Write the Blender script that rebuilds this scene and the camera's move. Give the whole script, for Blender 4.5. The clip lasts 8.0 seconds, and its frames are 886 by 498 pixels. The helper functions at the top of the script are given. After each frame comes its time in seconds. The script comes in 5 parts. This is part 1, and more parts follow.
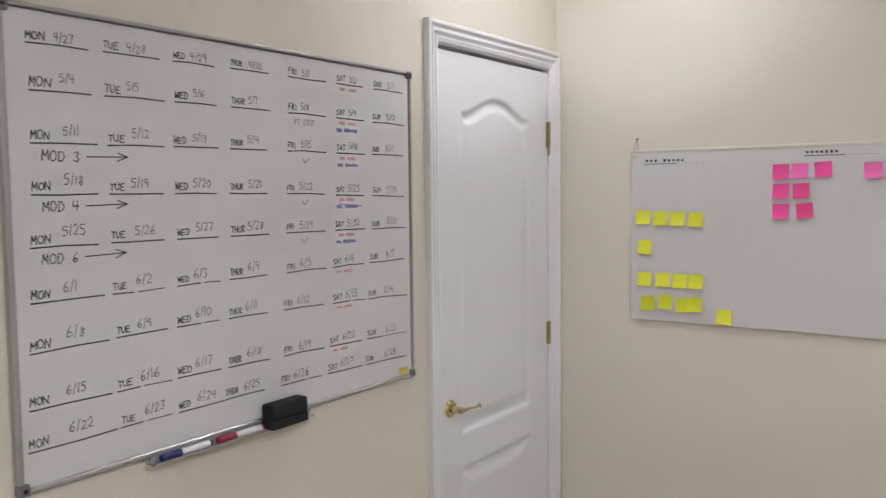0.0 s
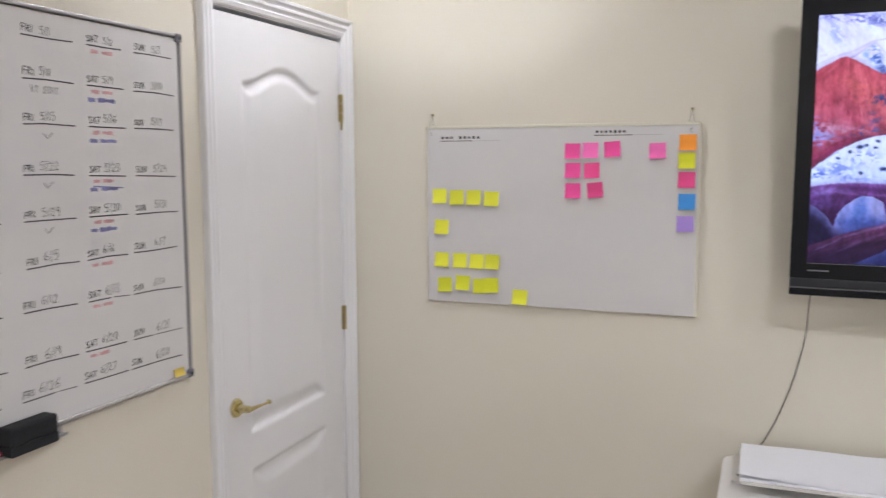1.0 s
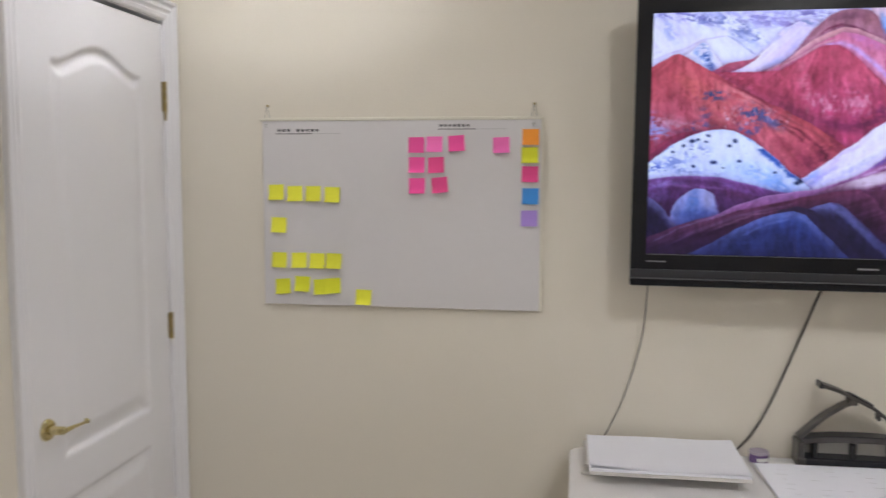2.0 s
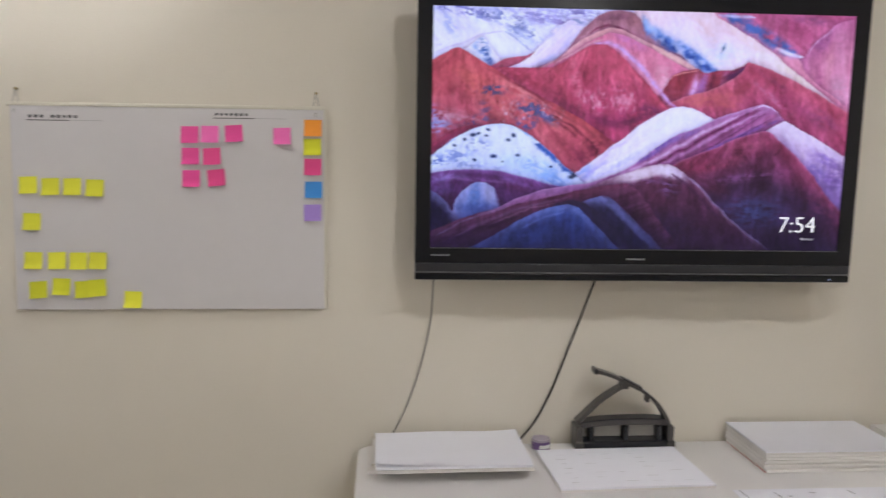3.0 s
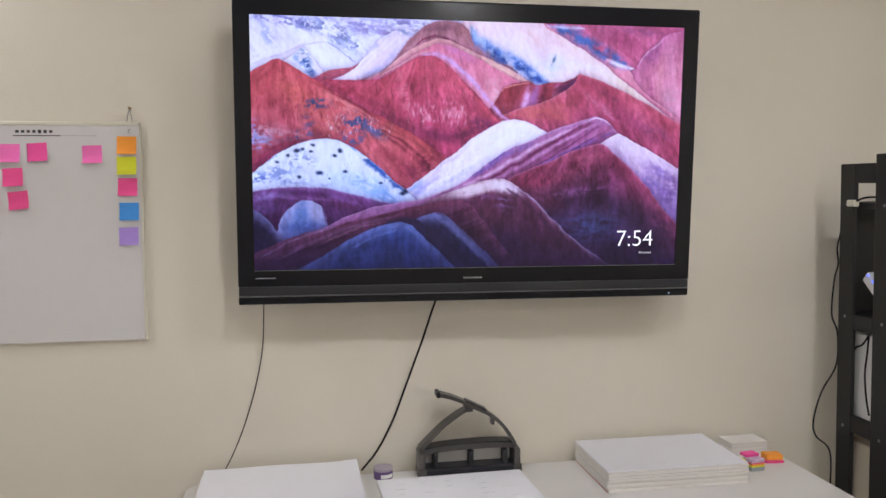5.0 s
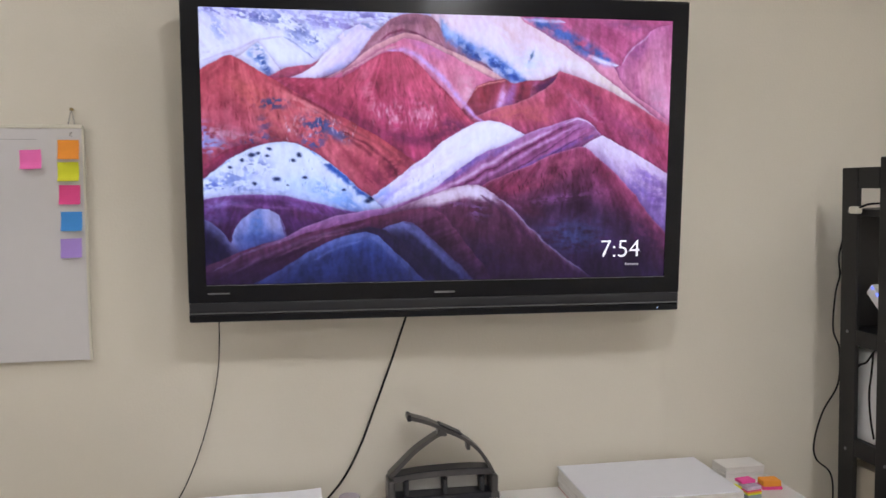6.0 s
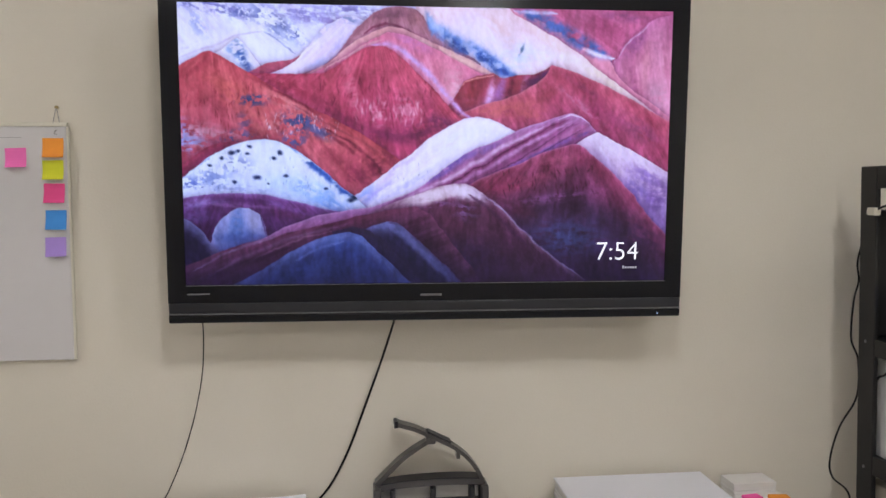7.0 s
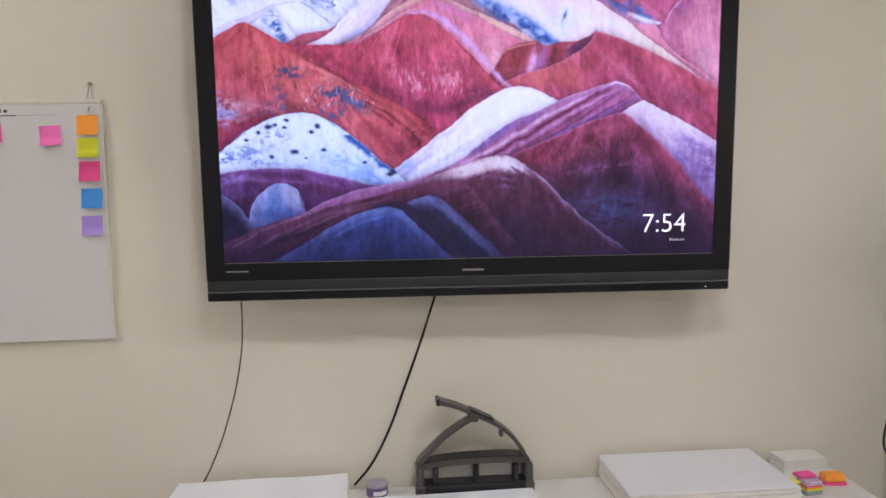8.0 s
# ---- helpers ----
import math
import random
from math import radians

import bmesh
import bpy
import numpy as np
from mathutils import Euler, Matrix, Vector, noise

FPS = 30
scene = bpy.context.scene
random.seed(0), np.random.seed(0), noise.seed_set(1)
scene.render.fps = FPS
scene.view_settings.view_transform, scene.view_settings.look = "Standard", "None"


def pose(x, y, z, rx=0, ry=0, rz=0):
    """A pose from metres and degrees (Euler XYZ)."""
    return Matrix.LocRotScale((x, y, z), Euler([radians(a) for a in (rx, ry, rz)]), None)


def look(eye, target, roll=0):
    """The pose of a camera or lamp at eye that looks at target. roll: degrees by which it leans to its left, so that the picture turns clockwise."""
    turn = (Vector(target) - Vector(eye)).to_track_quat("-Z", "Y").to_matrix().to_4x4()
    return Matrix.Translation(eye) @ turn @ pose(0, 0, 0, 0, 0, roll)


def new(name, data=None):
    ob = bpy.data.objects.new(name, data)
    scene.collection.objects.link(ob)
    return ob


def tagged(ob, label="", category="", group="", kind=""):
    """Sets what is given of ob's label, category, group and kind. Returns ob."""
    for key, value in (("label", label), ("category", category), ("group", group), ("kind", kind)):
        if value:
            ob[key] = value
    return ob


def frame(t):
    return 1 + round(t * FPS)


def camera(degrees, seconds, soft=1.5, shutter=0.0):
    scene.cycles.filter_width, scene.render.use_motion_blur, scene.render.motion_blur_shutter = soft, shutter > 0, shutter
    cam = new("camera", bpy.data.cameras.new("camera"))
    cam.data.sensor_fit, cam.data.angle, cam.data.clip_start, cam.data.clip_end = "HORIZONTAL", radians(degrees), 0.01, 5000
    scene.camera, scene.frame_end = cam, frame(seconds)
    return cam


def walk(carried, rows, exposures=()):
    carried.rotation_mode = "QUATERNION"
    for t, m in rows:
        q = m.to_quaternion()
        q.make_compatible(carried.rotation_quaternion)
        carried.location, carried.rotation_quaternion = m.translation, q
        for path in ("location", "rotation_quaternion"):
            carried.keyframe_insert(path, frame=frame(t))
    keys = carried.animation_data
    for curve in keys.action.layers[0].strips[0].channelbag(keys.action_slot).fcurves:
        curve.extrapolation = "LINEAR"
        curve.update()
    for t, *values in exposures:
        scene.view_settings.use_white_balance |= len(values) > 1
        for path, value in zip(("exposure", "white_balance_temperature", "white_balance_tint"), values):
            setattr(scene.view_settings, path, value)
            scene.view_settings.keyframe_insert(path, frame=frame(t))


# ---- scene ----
cam = camera(56.6, 8.0, shutter=0.4)
PATH = [
    (0, (1.474, -2.842, 1.632), (0.321, -1.214, 1.49), -0.6),
    (0.5, (1.496, -2.772, 1.64), (0.456, -1.074, 1.454), -0.4),
    (1, (1.418, -2.674, 1.659), (0.687, -0.826, 1.44), -0.2),
    (1.2, (1.394, -2.641, 1.665), (0.726, -0.77, 1.436), -0.2),
    (2.3, (1.308, -2.577, 1.586), (1.161, -0.591, 1.403), 0.3),
    (2.5, (1.346, -2.56, 1.594), (1.303, -0.571, 1.399), 0.4),
    (3, (1.387, -2.51, 1.585), (1.535, -0.525, 1.394), 0.6),
    (3.5, (1.515, -2.474, 1.607), (1.835, -0.507, 1.437), 0.1),
    (4, (1.578, -2.455, 1.585), (1.91, -0.49, 1.423), 0.0),
    (4.5, (1.617, -2.465, 1.587), (1.958, -0.5, 1.428), -0.1),
    (6, (1.751, -2.264, 1.602), (2.1, -0.3, 1.453), -0.4),
    (6.5, (1.867, -2.224, 1.599), (2.168, -0.252, 1.455), -0.3),
    (7, (1.933, -2.214, 1.591), (2.152, -0.231, 1.45), -0.3),
    (7.5, (1.911, -2.209, 1.561), (2.12, -0.224, 1.423), -0.4),
    (8, (1.888, -2.162, 1.576), (2.054, -0.178, 1.385), -1.1),
]
walk(cam, [(t, look(eye, target, roll)) for t, eye, target, roll in PATH],
     exposures=[(0.0, -0.03, 6200, 10), (0.5, 0.09, 6150, 10), (1.2, 0.17, 6150, 10), (2.3, -0.15, 6370, 10), (3.0, -0.12, 6390, 10), (3.5, -0.03, 6390, 10), (4.5, 0.05, 6390, 10), (6.5, -0.06, 6390, 10), (7.0, -0.07, 6390, 10), (7.5, -0.04, 6390, 10), (8.0, 0.06, 6390, 10)])

# ---- light ----
world = bpy.data.worlds.new("dark_outside")
world.use_nodes = True
world.node_tree.nodes["Background"].inputs[0].default_value = (0.75, 0.85, 1.0, 1)
world.node_tree.nodes["Background"].inputs[1].default_value = 0.02
scene.world = world
CEILING = 2.70
# first two inferred from shadow and corner glow, last three added unseen as fill
DOWNLIGHTS_AND_FILL = [(2.1, -1.75, 76.0), (0.42, -0.62, 27.0), (0.75, -3.8, 14.0), (2.75, -4.2, 186.0), (3.05, -1.55, 46.0)]
LAMP_COLOUR = (1.0, 0.985, 1.0)
for lx, ly, watts in DOWNLIGHTS_AND_FILL:
    lamp = bpy.data.lights.new("downlight_or_fill_lamp", "AREA")
    lamp.shape, lamp.size, lamp.energy, lamp.color = "DISK", 0.20, watts, LAMP_COLOUR
    new("downlight_or_fill_lamp", lamp).location = (lx, ly, CEILING - 0.012)


# ---- materials ----
def material(name, base, rough=0.5, metal=0.0, vary=0.06, scale=6.0, fine=120.0, bump=0.0, spec=0.5, coat=0.0, island=0.0, per_object=0.0):
    m = bpy.data.materials.new(name)
    m.use_nodes = True
    nt = m.node_tree
    b = nt.nodes["Principled BSDF"]
    b.inputs["Roughness"].default_value, b.inputs["Metallic"].default_value = rough, metal
    b.inputs["Specular IOR Level"].default_value, b.inputs["Coat Weight"].default_value = spec, coat
    co = nt.nodes.new("ShaderNodeTexCoord")
    big, small = nt.nodes.new("ShaderNodeTexNoise"), nt.nodes.new("ShaderNodeTexNoise")
    big.inputs["Scale"].default_value, small.inputs["Scale"].default_value = scale, fine
    big.inputs["Detail"].default_value, small.inputs["Detail"].default_value = 4, 3
    for n in (big, small):
        nt.links.new(co.outputs["Object"], n.inputs["Vector"])
    total = nt.nodes.new("ShaderNodeMath")
    total.operation = "MULTIPLY_ADD"
    nt.links.new(small.outputs["Fac"], total.inputs[0])
    total.inputs[1].default_value = 0.45
    nt.links.new(big.outputs["Fac"], total.inputs[2])
    span = nt.nodes.new("ShaderNodeMapRange")
    span.inputs["From Min"].default_value, span.inputs["From Max"].default_value = 0.35, 1.1
    span.inputs["To Min"].default_value, span.inputs["To Max"].default_value = 1 - vary, 1 + vary
    nt.links.new(total.outputs[0], span.inputs["Value"])
    last = span.outputs["Result"]
    if per_object:
        info = nt.nodes.new("ShaderNodeObjectInfo")
        wide = nt.nodes.new("ShaderNodeMapRange")
        wide.inputs["To Min"].default_value, wide.inputs["To Max"].default_value = 1 - per_object, 1 + per_object
        nt.links.new(info.outputs["Random"], wide.inputs["Value"])
        mul = nt.nodes.new("ShaderNodeMath")
        mul.operation = "MULTIPLY"
        nt.links.new(last, mul.inputs[0])
        nt.links.new(wide.outputs["Result"], mul.inputs[1])
        last = mul.outputs[0]
    tint = nt.nodes.new("ShaderNodeVectorMath")
    tint.operation = "SCALE"
    tint.inputs[0].default_value = base
    nt.links.new(last, tint.inputs["Scale"])
    nt.links.new(tint.outputs[0], b.inputs["Base Color"])
    if bump:
        bm_node = nt.nodes.new("ShaderNodeBump")
        bm_node.inputs["Strength"].default_value, bm_node.inputs["Distance"].default_value = bump, 0.002
        nt.links.new(small.outputs["Fac"], bm_node.inputs["Height"])
        nt.links.new(bm_node.outputs["Normal"], b.inputs["Normal"])
    return m


def glowing(name, colour, strength):
    m = bpy.data.materials.new(name)
    m.use_nodes = True
    b = m.node_tree.nodes["Principled BSDF"]
    b.inputs["Base Color"].default_value = (*colour, 1)
    b.inputs["Emission Color"].default_value, b.inputs["Emission Strength"].default_value = (*colour, 1), strength
    return m


WALL = material("cream_wall_paint", (0.706, 0.660, 0.568), 0.55, vary=0.03, scale=1.7, fine=160, bump=0.25, spec=0.35)
CEIL = material("white_ceiling_paint", (0.80, 0.79, 0.76), 0.8, vary=0.03, fine=90, bump=0.3)
# floor is unseen, its pale colour chosen to bounce light upward
FLOOR = material("pale_bounce_carpet", (0.44, 0.405, 0.36), 0.95, vary=0.2, fine=400, bump=0.6, spec=0.1)
TRIM = material("white_gloss_paint", (0.78, 0.775, 0.80), 0.32, vary=0.02, scale=4, fine=60, bump=0.04)
BOARD = material("dry_erase_surface", (0.66, 0.645, 0.645), 0.28, vary=0.03, scale=3, fine=9, bump=0.02)
ALU = material("brushed_aluminium", (0.40, 0.39, 0.40), 0.45, 0.45, vary=0.08, fine=300)
HIGHLIGHT_ALU = material("highlight_aluminium", (0.86, 0.86, 0.88), 0.22, 0.7, vary=0.05, fine=300)
CAP = material("grey_corner_plastic", (0.16, 0.16, 0.18), 0.5, fine=80)
INK = material("black_marker_ink", (0.035, 0.035, 0.042), 0.6, vary=0.4, scale=40, fine=200)
INK_RED = material("red_marker_ink", (0.66, 0.38, 0.40), 0.6, vary=0.3, scale=40)
INK_BLUE = material("blue_marker_ink", (0.27, 0.27, 0.52), 0.6, vary=0.3, scale=40)
INK_FAINT = material("faded_marker_ink", (0.30, 0.29, 0.29), 0.6, vary=0.2, scale=40)
INK_PALE = material("pale_grey_ink", (0.63, 0.63, 0.65), 0.7)
FELT = material("black_felt_block", (0.012, 0.013, 0.016), 0.85, vary=0.3, fine=250, bump=0.5)
WHITE_PLASTIC = material("white_plastic", (0.78, 0.78, 0.78), 0.4, vary=0.03, fine=60)
BLUE_CAP = material("blue_cap_plastic", (0.010, 0.016, 0.12), 0.35)
RED_CAP = material("red_cap_plastic", (0.30, 0.02, 0.05), 0.35)
BRASS = material("polished_brass", (0.66, 0.57, 0.30), 0.12, 1.0, vary=0.06, fine=60)
OLD_BRASS = material("dull_brass", (0.36, 0.28, 0.13), 0.38, 1.0, vary=0.25, scale=60)
FOAM = material("white_foam_board", (0.64, 0.62, 0.625), 0.5, vary=0.025, scale=2.5, fine=40, bump=0.03)
FOAM_EDGE = material("cream_board_edge", (0.68, 0.65, 0.55), 0.6, vary=0.05)
WIRE = material("galvanised_wire", (0.35, 0.34, 0.32), 0.4, 0.9)
BLACK_GLOSS = material("black_gloss_plastic", (0.005, 0.006, 0.010), 0.16, vary=0.2, spec=0.36)
BLACK_MATTE = material("black_matte_plastic", (0.012, 0.012, 0.014), 0.5, vary=0.2)
GREY_BAND = material("dark_grey_speaker_band", (0.017, 0.018, 0.024), 0.42, vary=0.15, fine=300)
SILVER = material("silver_line", (0.17, 0.17, 0.175), 0.6, spec=0.2)
MARK = material("silver_mark", (0.20, 0.20, 0.21), 0.5)
CABLE = material("black_cable_rubber", (0.008, 0.008, 0.009), 0.6, spec=0.15)
TABLE_TOP = material("white_table_plastic", (0.83, 0.815, 0.80), 0.45, vary=0.03, scale=5, fine=140, bump=0.15)
STEEL = material("grey_powder_coated_steel", (0.25, 0.25, 0.26), 0.45, 0.6)
PAPER = material("white_paper", (0.86, 0.865, 0.92), 0.75, vary=0.02, scale=3, fine=30, bump=0.03, per_object=0.02)
PAPER_WARM = material("paper_edges", (0.79, 0.765, 0.735), 0.8, vary=0.05, scale=9, fine=300, per_object=0.05)
PAPER_RED = material("red_cover_card", (0.50, 0.16, 0.13), 0.6)
SMOKE = material("smoke_grey_plastic", (0.058, 0.053, 0.050), 0.3, vary=0.12, scale=20)
CHARCOAL = material("charcoal_plastic", (0.010, 0.010, 0.015), 0.3, vary=0.15, spec=0.35)
SMOKE_LIGHT = material("light_smoke_plastic", (0.46, 0.445, 0.41), 0.3, vary=0.1)
JAR = material("purple_jar", (0.16, 0.10, 0.24), 0.25)
JAR_LID = material("pale_clear_lid", (0.40, 0.35, 0.42), 0.2)
SHELF_WOOD = material("black_stained_wood", (0.0056, 0.0059, 0.0072), 0.5, vary=0.3, scale=12, fine=90, bump=0.15)
CARTON = material("beige_carton", (0.52, 0.47, 0.38), 0.75, vary=0.06)
NOTE_COLOURS = {
    "yellow": (0.80, 0.80, 0.05), "lime": (0.70, 0.72, 0.03), "pink": (0.86, 0.09, 0.36), "rose": (0.82, 0.08, 0.29),
    "light_pink": (0.92, 0.18, 0.52), "orange": (0.92, 0.34, 0.04), "blue": (0.06, 0.30, 0.76), "purple": (0.38, 0.25, 0.66), "green": (0.10, 0.40, 0.16),
}
PAD_GREY = material("grey_green_pad_paper", (0.30, 0.34, 0.36), 0.8)
PAD_LILAC = material("pale_lilac_pad_paper", (0.60, 0.48, 0.62), 0.8, vary=0.3, scale=60)
NOTE = {k: material(k + "_note_paper", c, 0.8, vary=0.05, scale=25, fine=90, per_object=0.05) for k, c in NOTE_COLOURS.items()}


# ---- mesh helpers ----
def box(bm, lo, hi, m=None):
    made = bmesh.ops.create_cube(bm, size=1)["verts"]
    for v in made:
        v.co = Vector([(lo[i] + hi[i]) / 2 + v.co[i] * (hi[i] - lo[i]) for i in range(3)])
        if m:
            v.co = m @ v.co
    return made


def boxed(lo, hi, bevel=0.0, segments=2, m=None):
    bm = bmesh.new()
    box(bm, lo, hi)
    if bevel:
        bmesh.ops.bevel(bm, geom=bm.edges[:], offset=bevel, segments=segments, affect="EDGES", profile=0.5)
    if m:
        bm.transform(m)
    return bm


def cylinder(r, depth, m=None, segments=24, r2=None, bevel=0.0):
    bm = bmesh.new()
    bmesh.ops.create_cone(bm, cap_ends=True, segments=segments, radius1=r, radius2=r if r2 is None else r2, depth=depth)
    if bevel:
        rim = [e for e in bm.edges if len(e.link_faces) == 2 and any(len(f.verts) > 4 for f in e.link_faces)]
        bmesh.ops.bevel(bm, geom=rim, offset=bevel, segments=2, affect="EDGES", profile=0.5)
    if m:
        bm.transform(m)
    return bm


def smooth_line(points, steps=8):
    pts = [Vector(p) for p in points]
    pts = [2 * pts[0] - pts[1]] + pts + [2 * pts[-1] - pts[-2]]
    out = []
    for a, b, c, d in zip(pts, pts[1:], pts[2:], pts[3:]):
        for k in range(steps):
            t = k / steps
            out.append(0.5 * (2 * b + (c - a) * t + (2 * a - 5 * b + 4 * c - d) * t * t + (3 * b - a - 3 * c + d) * t ** 3))
    return out + [pts[-2]]


def tube(points, radius, sides=8, steps=8):
    """A round tube along a smooth line; radius may be a function of the share of its length."""
    line = smooth_line(points, steps)
    bm = bmesh.new()
    rings = []
    for k, p in enumerate(line):
        ahead = (line[min(k + 1, len(line) - 1)] - line[max(k - 1, 0)]).normalized()
        side = ahead.cross(Vector((0.31, 0.87, 0.38))).normalized()
        up = side.cross(ahead)
        r = radius(k / (len(line) - 1)) if callable(radius) else radius
        rings.append([bm.verts.new(p + r * (math.cos(a) * side + math.sin(a) * up)) for a in (2 * math.pi * q / sides for q in range(sides))])
    for a, b in zip(rings, rings[1:]):
        for q in range(sides):
            bm.faces.new((a[q], a[(q + 1) % sides], b[(q + 1) % sides], b[q]))
    bm.faces.new(rings[0][::-1])
    bm.faces.new(rings[-1])
    bmesh.ops.recalc_face_normals(bm, faces=bm.faces[:])
    return bm


def strip_bar(points, thick, y0, y1, steps=8):
    """A flat bar that follows a smooth line in the x-z plane, from y0 to y1; thick(share) is its height across the line."""
    line = smooth_line([(p[0], 0, p[1]) for p in points], steps)
    bm = bmesh.new()
    rings = []
    for k, p in enumerate(line):
        ahead = (line[min(k + 1, len(line) - 1)] - line[max(k - 1, 0)]).normalized()
        across = Vector((-ahead.z, 0, ahead.x)) * thick(k / (len(line) - 1)) / 2
        rings.append([bm.verts.new(q) for q in (p + across + Vector((0, y0, 0)), p + across + Vector((0, y1, 0)), p - across + Vector((0, y1, 0)), p - across + Vector((0, y0, 0)))])
    for a, b in zip(rings, rings[1:]):
        for q in range(4):
            bm.faces.new((a[q], a[(q + 1) % 4], b[(q + 1) % 4], b[q]))
    bm.faces.new(rings[0][::-1])
    bm.faces.new(rings[-1])
    bmesh.ops.recalc_face_normals(bm, faces=bm.faces[:])
    bmesh.ops.bevel(bm, geom=[e for e in bm.edges if len(e.link_faces) == 2 and e.calc_face_angle(0) > 1.0], offset=0.0012, segments=1, affect="EDGES")
    return bm


def rounded_slab(lo, hi, radius, bevel, corner=6):
    """A slab with rounded corners seen from above and eased edges."""
    bm = bmesh.new()
    ring = []
    for cx, cy, a0 in ((hi[0] - radius, hi[1] - radius, 0), (lo[0] + radius, hi[1] - radius, 90), (lo[0] + radius, lo[1] + radius, 180), (hi[0] - radius, lo[1] + radius, 270)):
        for k in range(corner + 1):
            a = radians(a0 + 90 * k / corner)
            ring.append(bm.verts.new((cx + radius * math.cos(a), cy + radius * math.sin(a), lo[2])))
    face = bm.faces.new(ring)
    top = bmesh.ops.extrude_face_region(bm, geom=[face])["geom"]
    for v in top:
        if isinstance(v, bmesh.types.BMVert):
            v.co.z = hi[2]
    bmesh.ops.recalc_face_normals(bm, faces=bm.faces[:])
    rim = [e for e in bm.edges if abs(e.verts[0].co.z - e.verts[1].co.z) < 1e-6]
    bmesh.ops.bevel(bm, geom=rim, offset=bevel, segments=3, affect="EDGES", profile=0.5)
    return bm


def mesh_of(name, bm, mat, smooth=False):
    me = bpy.data.meshes.new(name)
    bm.to_mesh(me)
    bm.free()
    me.materials.append(mat)
    if smooth:
        me.shade_smooth()
    return me


def part(name, bm, mat, parent, label="", smooth=False):
    ob = new(name, mesh_of(name, bm, mat, smooth))
    ob.parent = parent
    return tagged(ob, label)


def thing(name, m, label, category, group="", kind=""):
    ob = new(name)
    ob.empty_display_size = 0.05
    ob.matrix_world = m
    return tagged(ob, label, category, group, kind)


def solid(name, bm, mat, label="", category="", kind="", group="", smooth=False):
    return tagged(new(name, mesh_of(name, bm, mat, smooth)), label, category, group, kind)


def lettering(text, height, m):
    """Built-in font as a thin mesh; m puts it: x along the line, y up, z out of the surface."""
    cu = bpy.data.curves.new("lettering", "FONT")
    cu.body, cu.size, cu.extrude, cu.offset, cu.align_x = text, height / 0.70, 0.0003, -0.0009, "LEFT"
    ob = bpy.data.objects.new("lettering", cu)
    scene.collection.objects.link(ob)
    bpy.context.view_layer.update()
    me = bpy.data.meshes.new_from_object(ob.evaluated_get(bpy.context.evaluated_depsgraph_get()))
    bpy.data.objects.remove(ob)
    bm = bmesh.new()
    bm.from_mesh(me)
    bpy.data.meshes.remove(me)
    bm.transform(m)
    return bm


# ---- the room ----
ROOM_X, ROOM_Y = 4.4, -5.0
DOOR_Y0, DOOR_Y1, DOOR_TOP = -0.785, -0.072, 2.076
bm = bmesh.new()
box(bm, (-0.12, ROOM_Y - 0.12, 0), (0, DOOR_Y0 - 0.02, CEILING))
box(bm, (-0.12, DOOR_Y1 + 0.02, 0), (0, 0, CEILING))
box(bm, (-0.12, DOOR_Y0 - 0.02, DOOR_TOP + 0.02), (0, DOOR_Y1 + 0.02, CEILING))
solid("wall_west", bm, WALL, kind="structure")
solid("wall_north", boxed((-0.12, 0, 0), (ROOM_X + 0.12, 0.12, CEILING)), WALL, kind="structure")
solid("wall_east", boxed((ROOM_X, ROOM_Y, 0), (ROOM_X + 0.12, 0, CEILING)), WALL, kind="structure")
solid("wall_south", boxed((0, ROOM_Y - 0.12, 0), (ROOM_X + 0.12, ROOM_Y, CEILING)), WALL, kind="structure")
solid("floor", boxed((-0.9, ROOM_Y - 0.12, -0.1), (ROOM_X + 0.12, 0.12, 0)), FLOOR, kind="structure")
solid("ceiling", boxed((-0.12, ROOM_Y - 0.12, CEILING), (ROOM_X + 0.12, 0.12, CEILING + 0.1)), CEIL, kind="structure")
solid("wall_behind_door", boxed((-0.9, -1.3, 0), (-0.8, 0.12, CEILING)), WALL, kind="structure")

LENS = glowing("lit_lamp_lens", LAMP_COLOUR, 20.0)
# every lamp gets a fixture, the three added fill lamps too
for lx, ly, watts in DOWNLIGHTS_AND_FILL:
    light = thing("downlight_or_fill_light", pose(lx, ly, CEILING), "assumed round white ceiling downlight out of view, switched on", "ceiling light", "ceiling downlights")
    outer = cylinder(0.125, 0.010, pose(0, 0, -0.005), 40, bevel=0.003)
    part("trim_ring", outer, TRIM, light)
    part("lens", cylinder(0.098, 0.003, pose(0, 0, -0.0105), 40), LENS, light, "glowing frosted lens")

# ---- the door ----
door = thing("door_1", pose(0, 0, 0), "closed white moulded panel door with brass lever", "door", kind="structure")


def groove(s, inner):
    """Depth of the moulding at s metres inside a panel's outline."""
    if s < 0 or s > 0.024 + inner:
        return 0.0
    if s < 0.018:
        t = s / 0.018
        return -0.0085 * (3 * t * t - 2 * t ** 3)
    if s < 0.024:
        return -0.0085
    t = (s - 0.024) / inner
    return -0.0085 * (1 - (3 * t * t - 2 * t ** 3))


def arch_top(y, low, rise, y0, y1):
    t = min(1, max(0, (y - y0 - 0.03) / (y1 - y0 - 0.06)))
    return low + rise * (0.5 * (1 - math.cos(2 * math.pi * t))) ** 0.75


